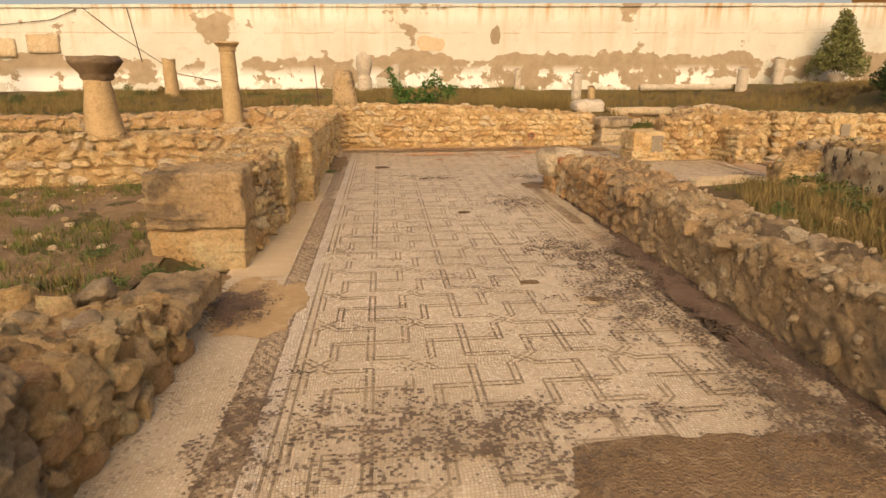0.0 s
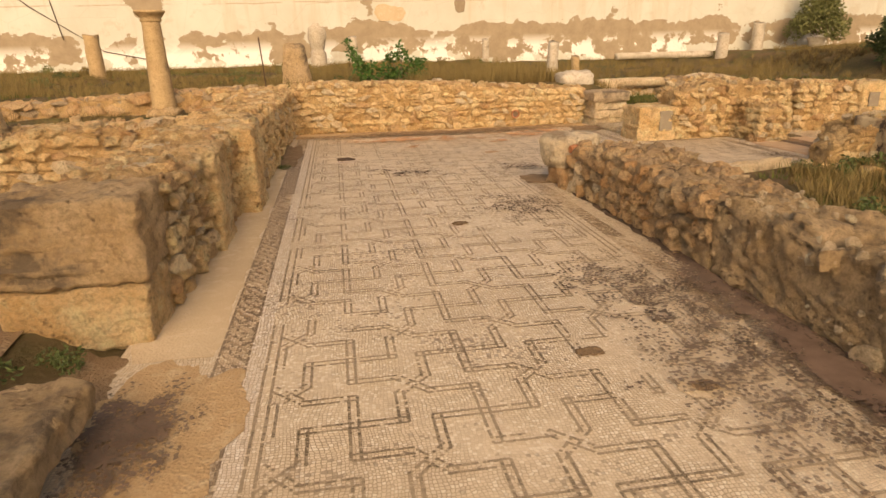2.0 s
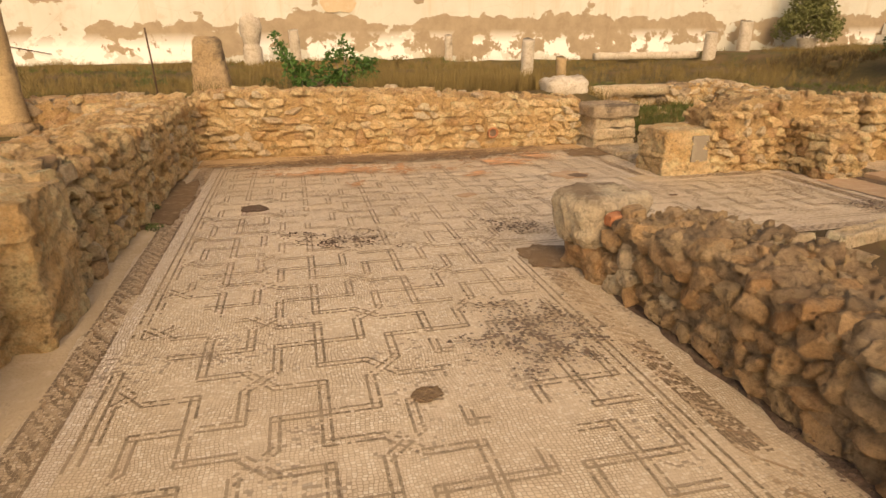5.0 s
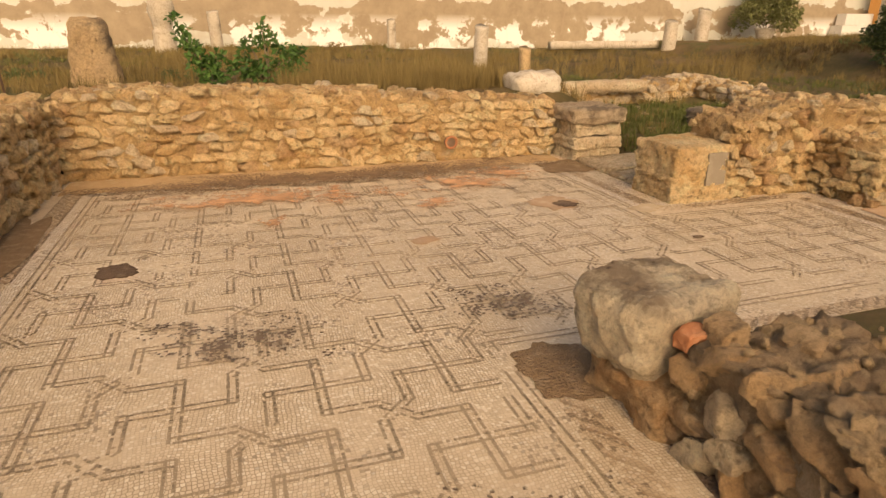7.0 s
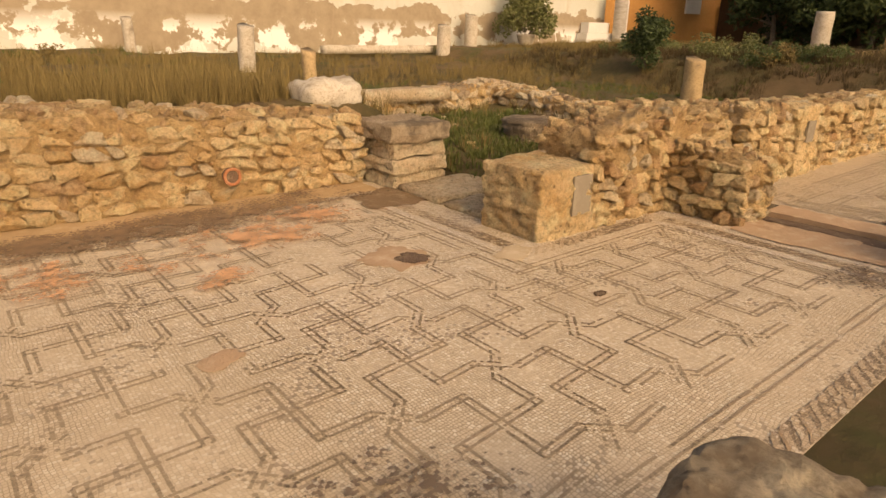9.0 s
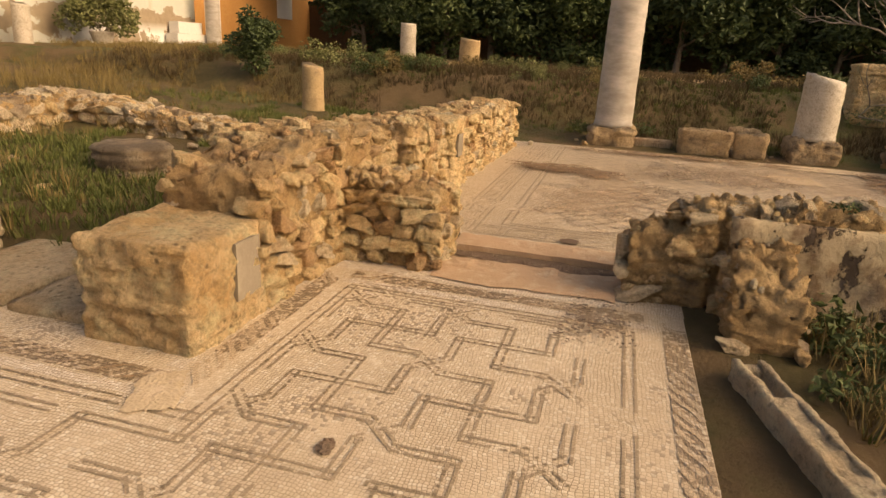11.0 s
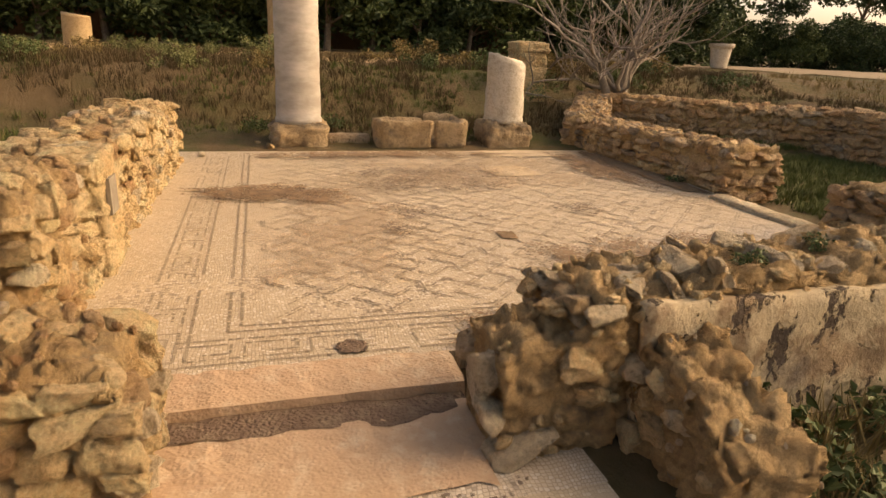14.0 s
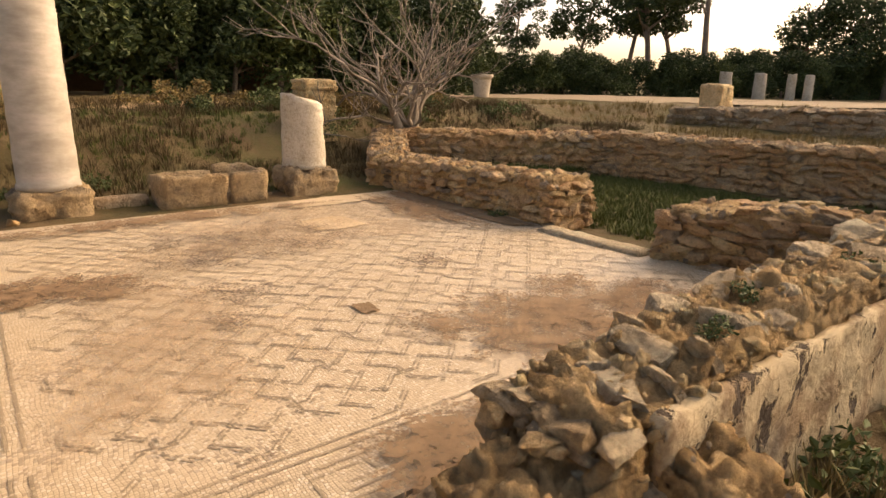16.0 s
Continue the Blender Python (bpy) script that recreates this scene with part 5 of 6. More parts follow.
for label, x, y, rx, ry, mat, z, rz in (
    ("dark mottled grime along the low wall", 2.05, 3.6, 0.28, 1.9, STAIN_DARK, 0.016, -3),
    ("dark mottled grime on the mosaic", 1.7, 5.2, 0.4, 0.6, STAIN_DARK, 0.01, 0),
    ("dark mottled grime on the mosaic", 1.75, 4.0, 0.5, 0.75, STAIN_DARK, 0.0135, 5),
    ("dark mud crust on the bare earth", -0.93, 4.1, 0.24, 0.46, STAIN_DARK, 0.03, -6),
    ("dark mud crust on the bare earth", -0.95, 4.05, 0.24, 0.42, STAIN_MUD, 0.02, -6),
    ("dark mottled grime on the mosaic", 0.2, 2.4, 0.9, 0.5, STAIN_DARK, 0.01, 0),
    ("dark mottled grime on the cable border", -0.6, 2.6, 0.25, 0.6, STAIN_DARK, 0.012, 0),
    ("dark mottled grime on the mosaic", 2.2, 9.2, 0.35, 0.3, STAIN_DARK, 0.01, 0),
    ("dark mottled grime on the mosaic", 0.75, 9.2, 0.45, 0.3, STAIN_DARK, 0.011, 0),
    ("thin soil film on the mosaic", 1.6, 7.3, 0.4, 0.5, STAIN_DARK, 0.011, 0),
    ("dark mottled grime on the border", 5.5, 8.95, 0.35, 0.22, STAIN_DARK, 0.011, 0),
    ("reddish bare mortar on the mosaic", 1.2, 11.9, 1.5, 0.35, STAIN_RED, 0.01, -8),
    ("reddish bare mortar on the mosaic", 1.03, 11.15, 0.12, 0.2, STAIN_RED, 0.011, 0),
    ("brown soil film along the far wall", 1.8, 12.55, 2.4, 0.3, STAIN_SOIL, 0.013, 0),
    ("dark mottled grime along the low wall", 2.0, 2.6, 0.4, 1.3, STAIN_DARK, 0.018, -3),
    ("dark soil film along the low wall", 2.12, 3.3, 0.16, 1.6, STAIN_DARK, 0.02, -2),
    ("dark mottled grime along the low wall", 1.95, 4.75, 0.36, 0.8, STAIN_DARK, 0.019, 0),
    ("dark mud along the low wall's foot", 2.16, 4.3, 0.14, 1.7, STAIN_MUD, 0.021, -2),
    ("reddish bare mortar near the side doorway", 2.9, 11.9, 0.6, 0.4, STAIN_RED, 0.012, 0),
    ("reddish bare mortar near the side doorway", 3.5, 12.2, 0.5, 0.35, STAIN_RED, 0.013, 0),
    ("reddish bare mortar near the side doorway", 2.4, 11.3, 0.25, 0.2, STAIN_RED, 0.013, 0),
    ("wide brown damp stain on the mosaic", 10.0, 9.5, 0.32, 0.75, STAIN_SOIL, 0.06, -10),
    ("thin brown film on the room's mosaic", 9.2, 8.9, 1.6, 0.6, STAIN_THIN, 0.063, 0),
    ("thin brown film on the room's mosaic", 8.2, 9.2, 0.7, 0.5, STAIN_THIN, 0.065, 0),
    ("thin brown film on the room's mosaic", 10.9, 7.2, 0.9, 1.2, STAIN_THIN, 0.066, 0),
    ("wide brown damp stain on the mosaic", 9.95, 9.45, 0.3, 0.8, STAIN_SOIL, 0.064, -10),
    ("dark mottled grime on the room's mosaic", 9.25, 8.4, 0.3, 0.35, STAIN_DARK, 0.06, 0),
    ("dark mottled grime on the room's mosaic", 8.73, 8.6, 0.2, 0.25, STAIN_DARK, 0.061, 0),
    ("dark mottled grime on the room's mosaic", 9.1, 6.85, 0.3, 0.3, STAIN_DARK, 0.06, 0),
    ("dark mottled grime on the room's mosaic", 10.6, 7.9, 0.9, 0.9, STAIN_DARK, 0.062, 0),
    ("brown soil film below the thick wall", 7.6, 6.9, 0.7, 0.9, STAIN_SOIL, 0.062, 0),
    ("brown soil film below the thick wall", 6.85, 8.3, 0.3, 0.5, STAIN_SOIL, 0.066, 0),
    ("brown soil film at the room's edge", 11.0, 5.6, 1.2, 0.35, STAIN_SOIL, 0.062, 0),
    ("brown soil film at the room's east edge", 12.0, 8.2, 0.3, 1.6, STAIN_SOIL, 0.062, 0),
):
    patch("floor_stain", label, x, y, rx, ry, mat, z, seed=x * 2.3 - y, rz=rz, jag=0.5, category="stain")

# track on the terrace
bm = bmesh.new()
rows = []
for k in range(48):
    a = radians(-38.0 - 42.0 * k / 47)
    row = []
    for m in range(7):
        r = 20.5 + 1.2 * math.sin(k * 0.13) + (8.0 + 4.0 * k / 47) * m / 6 + 0.3 * fbm((k * 0.3, m, 0), 1.0)
        x, y = 5.2 + r * math.cos(a), 9.7 + r * math.sin(a)
        row.append(bm.verts.new((x, y, ground(x, y) + 0.035)))
    rows.append(row)
for a, b in zip(rows, rows[1:]):
    for m in range(6):
        bm.faces.new((a[m], a[m + 1], b[m + 1], b[m]))
bmesh.ops.recalc_face_normals(bm, faces=bm.faces)
for f in bm.faces:
    if f.normal.z < 0:
        f.normal_flip()
solid("track", bm, ROAD, "pale gravel track along the terrace", "track", "", "structure", smooth=True)

# worn footpaths of bare earth
def footpath(name, label, pts, wide, material):
    bm = bmesh.new()
    rows = []
    for (ax, ay), (bx, by) in zip(pts, pts[1:]):
        n = max(2, int(math.hypot(bx - ax, by - ay) / 0.15))
        u = Vector((bx - ax, by - ay, 0)).normalized()
        for k in range(n):
            row = []
            for m in range(7):
                o = (m / 6 - 0.5) * wide * (1 + 0.35 * fbm((ax + k * 0.15, ay, m // 3), 0.9))
                x, y = ax + (bx - ax) * k / n - u.y * o, ay + (by - ay) * k / n + u.x * o
                row.append(bm.verts.new((x, y, ground(x, y) + (0.005 if m in (0, 6) else 0.03))))
            rows.append(row)
    for a, b in zip(rows, rows[1:]):
        for m in range(6):
            bm.faces.new((a[m], a[m + 1], b[m + 1], b[m]))
    bmesh.ops.recalc_face_normals(bm, faces=bm.faces)
    return solid(name, bm, material, label, "path", "", "structure", smooth=True)


footpath("terrace_path", "sandy earth path along the terrace edge", [(20.4, 17.5), (19.6, 12.0), (18.9, 7.0), (18.6, 3.0), (19.0, -1.0)], 2.2, SOIL_TAN)

# stony earth of the western yard
bm = bmesh.new()
grid = [[bm.verts.new((-1.75 - 0.25 * i, 2.6 + 0.25 * j, ground(-1.75 - 0.25 * i, 2.6 + 0.25 * j) + 0.012 + 0.03 * fbm((i * 0.5, j * 0.5, 7), 1.0))) for j in range(25)] for i in range(27)]
for a, b in zip(grid, grid[1:]):
    for j in range(24):
        bm.faces.new((a[j], a[j + 1], b[j + 1], b[j]))
bmesh.ops.recalc_face_normals(bm, faces=bm.faces)
solid("yard_earth", bm, SOIL, "stony brown earth of the western yard", "ground", "", "structure", smooth=True)

# ---- plants ----
def leaf_cloud(bm_verts, bm_faces, centre, radius, count, size, rnd, squash=0.8, shell=0.55):
    """Leaves as bent pairs of faces, scattered through a lobe."""
    for _ in range(count):
        d = Vector((rnd.gauss(0, 1), rnd.gauss(0, 1), rnd.gauss(0, 1))).normalized()
        r = radius * (shell + (1 - shell) * rnd.random() ** 0.6)
        p = centre + Vector((d.x * r, d.y * r, d.z * r * squash))
        u = Vector((rnd.gauss(0, 1), rnd.gauss(0, 1), rnd.gauss(-0.2, 0.7))).normalized()
        w = u.cross(Vector((rnd.gauss(0, 1), rnd.gauss(0, 1), rnd.gauss(0, 1)))).normalized()
        s = size * rnd.uniform(0.6, 1.3)
        k = len(bm_verts)
        n = u.cross(w) * s * 0.15
        bm_verts += [tuple(p), tuple(p + u * s * 0.5 + w * s * 0.26 + n), tuple(p + u * s), tuple(p + u * s * 0.5 - w * s * 0.26 + n)]
        bm_faces += [(k, k + 1, k + 2), (k, k + 2, k + 3)]


def crown_mesh(name, lobes, leaves, size, material, seed):
    """lobes: (x, y, z, r) of each clump."""
    rnd = random.Random(seed)
    v, f = [], []
    total = sum(l[3] ** 2 for l in lobes)
    for x, y, z, r in lobes:
        leaf_cloud(v, f, Vector((x, y, z)), r, int(leaves * r * r / total), size, rnd)
    me = bpy.data.meshes.new(name)
    me.from_pydata(v, [], f)
    me.materials.append(material)
    return me


def random_lobes(seed, count, spread, height, r, low=0.0):
    rnd = random.Random(seed)
    out = []
    for _ in range(count):
        a, d = rnd.uniform(0, 6.28), spread * math.sqrt(rnd.random())
        f = rnd.random()
        z = low + (height - low) * f
        out.append((d * math.cos(a) * (1.1 - 0.4 * f), d * math.sin(a) * (1.1 - 0.4 * f), z, r * rnd.uniform(0.6, 1.2)))
    return out


def tube(bm, pts, radii, sides=6):
    rows = []
    for k, p in enumerate(pts):
        d = (pts[min(k + 1, len(pts) - 1)] - pts[max(k - 1, 0)]).normalized()
        u = d.orthogonal().normalized()
        w = d.cross(u)
        rows.append([bm.verts.new(p + (u * math.cos(6.2832 * m / sides) + w * math.sin(6.2832 * m / sides)) * radii[k]) for m in range(sides)])
    for a, b in zip(rows, rows[1:]):
        best = min(range(sides), key=lambda s: (a[0].co - b[s].co).length)
        for m in range(sides):
            bm.faces.new((a[m], a[(m + 1) % sides], b[(m + 1 + best) % sides], b[(m + best) % sides]))


def limb_path(start, way, length, bend, rnd, n=7, lift=0.0):
    pts = [start.copy()]
    d = way.normalized()
    for _ in range(n):
        d = (d + Vector((rnd.gauss(0, bend), rnd.gauss(0, bend), rnd.gauss(lift, bend)))).normalized()
        pts.append(pts[-1] + d * length / n)
    return pts


def trunk_mesh(seed, height, r, limbs, material, spread=1.0):
    rnd = random.Random(seed)
    bm = bmesh.new()
    main = limb_path(Vector((0, 0, -0.1)), Vector((rnd.uniform(-0.15, 0.15), rnd.uniform(-0.15, 0.15), 1)), height, 0.05, rnd, 8, 0.05)
    tube(bm, main, [r * (1 - 0.09 * k) for k in range(9)], 8)
    for _ in range(limbs):
        k = rnd.randrange(3, 8)
        p = limb_path(main[k], Vector((rnd.gauss(0, 1), rnd.gauss(0, 1), 0.9)), spread * rnd.uniform(0.7, 1.3), 0.12, rnd, 6, 0.05)
        tube(bm, p, [r * 0.45 * (1 - 0.14 * q) for q in range(7)], 6)
    me = bpy.data.meshes.new("trunk")
    bm.to_mesh(me)
    bm.free()
    me.materials.append(material)
    me.shade_smooth()
    return me


def tree(name, label, category, place, crown, trunk, scale=1.0, rz=0.0, group=""):
    root = empty(name, label, category, place, rz, group)
    root.scale = (scale, scale, scale)
    for nm, me in (("trunk", trunk), ("crown", crown)):
        ob = new(nm, me)
        ob.parent = root
    return root


HEDGE_CROWNS = [crown_mesh("crown", random_lobes(s, 30, 1.5, 3.6, 0.75, 0.3), 6200, 0.22, m, s) for s, m in ((1, LEAF_DARK), (2, LEAF_DARK), (3, LEAF_MID))]
TALL_CROWNS = [crown_mesh("crown", random_lobes(s, 30, 2.3, 6.8, 0.95, 2.2), 6200, 0.3, m, s) for s, m in ((4, LEAF_DARK), (5, LEAF_DARK), (6, LEAF_MID))]
PINE_CROWNS = [crown_mesh("crown", random_lobes(s, 22, 2.4, 8.8, 0.8, 4.2), 3600, 0.3, LEAF_DARK, s) for s in (7, 8)]
TRUNK_LOW, TRUNK_TALL, TRUNK_PINE = trunk_mesh(1, 2.2, 0.11, 6, BARK), trunk_mesh(2, 4.5, 0.17, 7, BARK, 1.8), trunk_mesh(3, 7.5, 0.2, 8, BARK, 2.0)
rnd = random.Random(44)
# dense grove east of the terrace
for k in range(17):
    y = 18.6 - k * 1.6
    x = 25.5 + rnd.uniform(-0.7, 0.7) + 0.05 * k
    tree("orchard_tree", "dense dark evergreen tree with low foliage at the terrace edge", "tree", (x, y, ground(x, y)), HEDGE_CROWNS[k % 3], TRUNK_LOW, rnd.uniform(0.85, 1.15), rnd.uniform(0, 360), "evergreen grove")
for k in range(14):
    y = 21.0 - k * 2.2
    x = 29.5 + rnd.uniform(-1, 1)
    tree("grove_tree", "tall dark evergreen tree behind the hedge", "tree", (x, y, ground(x, y)), TALL_CROWNS[k % 3], TRUNK_TALL, rnd.uniform(0.9, 1.2), rnd.uniform(0, 360), "evergreen grove")
# hedge and pines to the south-east
for k in range(36):
    f = k / 35
    x, y = 30.5 - 15.0 * f + rnd.uniform(-0.6, 0.6), -9.0 - 24.0 * f + rnd.uniform(-0.6, 0.6)
    tree("hedge_shrub", "dense green hedge shrub behind the gravel track", "shrub", (x, y, ground(x, y) - 0.3), HEDGE_CROWNS[(k + 2) % 3], TRUNK_LOW, rnd.uniform(0.52, 0.7), rnd.uniform(0, 360), "hedge behind the track")
for k, (d, ax, ay, sc) in enumerate(((46, 0.72, -0.69, 0.75), (44, 0.66, -0.75, 0.8), (42, 0.60, -0.8, 0.95), (40, 0.57, -0.82, 1.05), (43, 0.545, -0.84, 0.95), (45, 0.40, -0.916, 0.7), (43, 0.36, -0.933, 0.75), (40, 0.31, -0.95, 0.8), (38, 0.26, -0.966, 0.85))):
    x, y = 5.17 + d * ax, 9.72 + d * ay
    tree("pine_tree", "dark pine with open ragged crown against the sky", "tree", (x, y, ground(x, y)), PINE_CROWNS[k % 2] if k < 5 else TALL_CROWNS[k % 2], TRUNK_PINE, sc, k * 70.0, "pines against the sky")
# slanting eucalyptus trunk
bm = bmesh.new()
rr = random.Random(5)
main = limb_path(Vector((0, 0, 0)), Vector((0.3, -0.16, 1)), 9.0, 0.04, rr, 9, 0.03)
tube(bm, main, [0.2 - 0.014 * k for k in range(10)], 8)
for k in (4, 6, 7):
    tube(bm, limb_path(main[k], Vector((rr.gauss(0, 1), rr.gauss(0, 1), 1)), 2.5, 0.12, rr, 6), [0.08 - 0.011 * q for q in range(7)], 6)
slant = empty("slanting_tree", "slender slanting pale trunk with sparse foliage", "tree", (5.17 + 36 * 0.508, 9.72 - 36 * 0.861, 1.1))
part("trunk", bm, BARK, slant, smooth=True)
cr = new("crown", crown_mesh("crown", [(main[9].x + a, main[9].y + b, main[9].z + c, 0.8) for a, b, c in ((0, 0, 0), (1.2, 0.4, -0.6), (-1.0, 0.6, 0.2))], 500, 0.25, LEAF_MID, 9))
cr.parent = slant


# bare fig tree
def bare_tree():
    root = empty("bare_fig_tree", "leafless pale fig tree with tangled curving branches", "tree", (14.6, 3.25, 0.3), -30)
    rnd = random.Random(12)
    bm = bmesh.new()
    trunk = [Vector(p) for p in ((0, 0, -0.1), (0.05, -0.05, 0.4), (0.16, -0.12, 0.85), (0.2, -0.15, 1.2))]
    tube(bm, trunk, [0.13, 0.11, 0.1, 0.08], 8)
    trunk2 = [Vector(p) for p in ((0.02, 0.1, -0.1), (-0.1, 0.2, 0.4), (-0.3, 0.35, 0.8))]
    tube(bm, trunk2, [0.09, 0.08, 0.06], 8)
    part("trunk", bm, BARK_PALE, root, "pale smooth trunk", smooth=True)
    for s in range(22):
        b = bmesh.new()
        start = (trunk if s % 3 else trunk2)[rnd.choice((1, 2)) if s % 3 else 2]
        a = rnd.uniform(0, 6.28)
        way = Vector((math.cos(a), math.sin(a), rnd.uniform(0.5, 1.5)))
        length = rnd.uniform(1.3, 2.5)
        p = limb_path(start, way, length, 0.26, rnd, 9, 0.0)
        tube(b, p, [0.04 * (1 - 0.085 * k) for k in range(10)], 6)
        for _ in range(7):
            k = rnd.randrange(3, 10)
            d = (p[k] - p[k - 1]).normalized() + Vector((rnd.gauss(0, 0.6), rnd.gauss(0, 0.6), rnd.gauss(0.25, 0.4)))
            q = limb_path(p[k], d, rnd.uniform(0.5, 1.1), 0.2, rnd, 6, 0.08)
            tube(b, q, [0.014 * (1 - 0.11 * m) for m in range(7)], 5)
            for _ in range(2):
                k2 = rnd.randrange(2, 6)
                q2 = limb_path(q[k2], (q[k2] - q[k2 - 1]) + Vector((rnd.gauss(0, 0.1), rnd.gauss(0, 0.1), 0.06)), rnd.uniform(0.25, 0.5), 0.2, rnd, 4, 0.1)
                tube(b, q2, [0.007 * (1 - 0.15 * m) for m in range(5)], 4)
        part("branch", b, BARK_PALE, root, smooth=True)


bare_tree()


def shrub(name, label, x, y, z, lobes, leaves, size, material, seed, group="", category="shrub"):
    root = empty(name, label, category, (x, y, z), group=group)
    ob = new("foliage", crown_mesh("foliage", lobes, leaves, size, material, seed))
    ob.parent = root
    bm = bmesh.new()
    rr = random.Random(seed)
    for lx, ly, lz, lr in lobes[:8]:
        p = [Vector((0, 0, -0.05)), Vector((lx * 0.4, ly * 0.4, lz * 0.5)), Vector((lx, ly, lz))]
        tube(bm, p, [0.012, 0.01, 0.005], 5)
    part("stem", bm, BARK, root)
    return root


shrub("green_shrub", "tall leaning green leafy shrub in grass behind the far wall", 0.55, 15.2, ground(0.55, 15.2), [(0.05, 0, 0.15, 0.17), (-0.08, 0, 0.35, 0.15), (0.14, 0, 0.38, 0.12), (-0.18, 0, 0.55, 0.12), (-0.26, 0, 0.72, 0.1), (-0.33, 0, 0.88, 0.07)], 420, 0.1, LEAF_BRIGHT, 1, "green shrubs")
shrub("green_shrub", "broad fresh green leafy shrub in grass behind the far wall", 1.33, 15.3, ground(1.33, 15.3), [(0, 0, 0.18, 0.26), (-0.3, 0, 0.25, 0.2), (0.34, 0, 0.2, 0.2), (-0.22, 0, 0.52, 0.13), (0.02, 0.1, 0.6, 0.15), (0.24, 0, 0.42, 0.16), (0.44, 0, 0.46, 0.09), (-0.05, 0, 0.78, 0.07)], 760, 0.1, LEAF_BRIGHT, 2, "green shrubs")
shrub("round_bush", "dark green rounded bush in the dry field", 13.9, 16.2, ground(13.9, 16.2), random_lobes(3, 14, 0.35, 1.1, 0.26, 0.2), 2600, 0.1, LEAF_DARK, 3)
shrub("potted_laurel", "tall olive green laurel in a low pale pot", 17.6, 23.4, ground(17.6, 23.4) + 0.3, [((0.75 - 0.3 * q / 30) * math.cos(q * 2.4) * (1 - q / 34), (0.75 - 0.3 * q / 30) * math.sin(q * 2.4) * (1 - q / 34), 0.25 + 2.0 * q / 30, 0.46 - 0.27 * q / 30) for q in range(31)], 5200, 0.13, LEAF_OLIVE, 4, category="tree")
solid("flower_pot", lathe(fine([(0, 0.2), (0.05, 0.24), (0.3, 0.32), (0.36, 0.34)], 0.05), 20), MARBLE_PALE, "low pale stone flower pot below the laurel", "pot", loc=(17.6, 23.4, ground(17.6, 23.4) - 0.02), smooth=True)
px, py = 5.17 + 23 * 0.7568, 9.72 - 23 * 0.6537
solid("tall_planter", lathe(fine([(0, 0.24), (0.06, 0.26), (0.7, 0.34), (0.72, 0.4), (0.84, 0.41)], 0.06), 22), MARBLE_PALE, "tall cream planter beside the track", "planter", loc=(px, py, ground(px, py) - 0.02), smooth=True)
shrub("planter_plant", "green plant growing in the tall planter", px, py, ground(px, py) + 0.78, random_lobes(8, 8, 0.3, 0.9, 0.24, 0.1), 700, 0.12, LEAF_MID, 8)
for d, ax, ay, h, r in ((34, 0.4836, -0.8753, 1.25, 0.3), (33, 0.4442, -0.8959, 1.2, 0.28), (33, 0.4092, -0.9125, 1.2, 0.2), (33, 0.3898, -0.9209, 1.15, 0.2)):
    x, y = 5.17 + d * ax, 9.72 + d * ay
    column("track_stump", "pale column stump standing beside the track", x, y, ground(x, y) - 0.05, h, r, r * 0.94, MARBLE_PALE, seed=x, broken=0.05, group="column stumps by the track")
x, y = 5.17 + 17.5 * 0.4913, 9.72 - 17.5 * 0.871
solid("golden_block", eroded((-0.3, -0.3, -0.1), (0.3, 0.3, 0.8), 0.06, 0.05, 3.0, 0.03, 0.02, 0.06), STONE_GOLD, "golden square stone block at the track's edge", "block", loc=(x, y, ground(x, y)), smooth=True)

# headless torso and posts before the white wall
torso = lathe(fine([(0, 0.26), (0.5, 0.24), (0.55, 0.2), (0.7, 0.24), (1.0, 0.3), (1.22, 0.26), (1.3, 0.12), (1.36, 0.09)], 0.05), 20, 0.03, 3, 4.0)
solid("headless_statue", torso, MARBLE_PALE, "pale worn headless stone torso before the white wall", "statue", loc=(-0.55, 22.9, ground(-0.55, 22.9) - 0.02), smooth=True)
post = eroded((-0.29, -0.2, -0.05), (0.29, 0.2, 0.88), 0.03, 0.035, 4.0, 0.02, 0.02, 0.14)
for w in post.verts:
    w.co.x *= 1.05 - 0.32 * w.co.z
solid("stone_post", post, STONE_PIER, "golden tapering stone post behind the far wall", "post", loc=(-0.88, 15.9, ground(-0.88, 15.9)), smooth=True)
rod = bmesh.new()
tube(rod, [Vector((0, 0, -0.1)), Vector((-0.02, 0, 0.5)), Vector((-0.05, 0.02, 0.95))], [0.012, 0.012, 0.012], 6)
solid("iron_rod", rod, METAL_RUST, "thin rusty iron rod standing by the wall corner", "rod", loc=(-1.28, 13.5, 0.72))
bm = bmesh.new()
ring = [Vector((0.065 * math.cos(a), 0, 0.065 * math.sin(a))) for a in [6.2832 * k / 14 for k in range(15)]]
tube(bm, ring, [0.014] * 15, 6)
solid("drain_pipe", bm, TERRACOTTA, "round clay drain mouth in the rubble wall", "pipe", loc=(3.12, 12.87, 0.24))
# Solid dark disc: the shade inside the drain put into its colour.
hole = lathe([(-0.06, 0.062), (0.012, 0.062)], 14)
hob = solid("drain_hole", hole, SOIL_DARK, "dark disc standing for the shade inside the clay drain mouth", "hole", loc=(0, 0, 0))
hob.matrix_world = pose(3.12, 12.885, 0.24, 90, 0, 0)

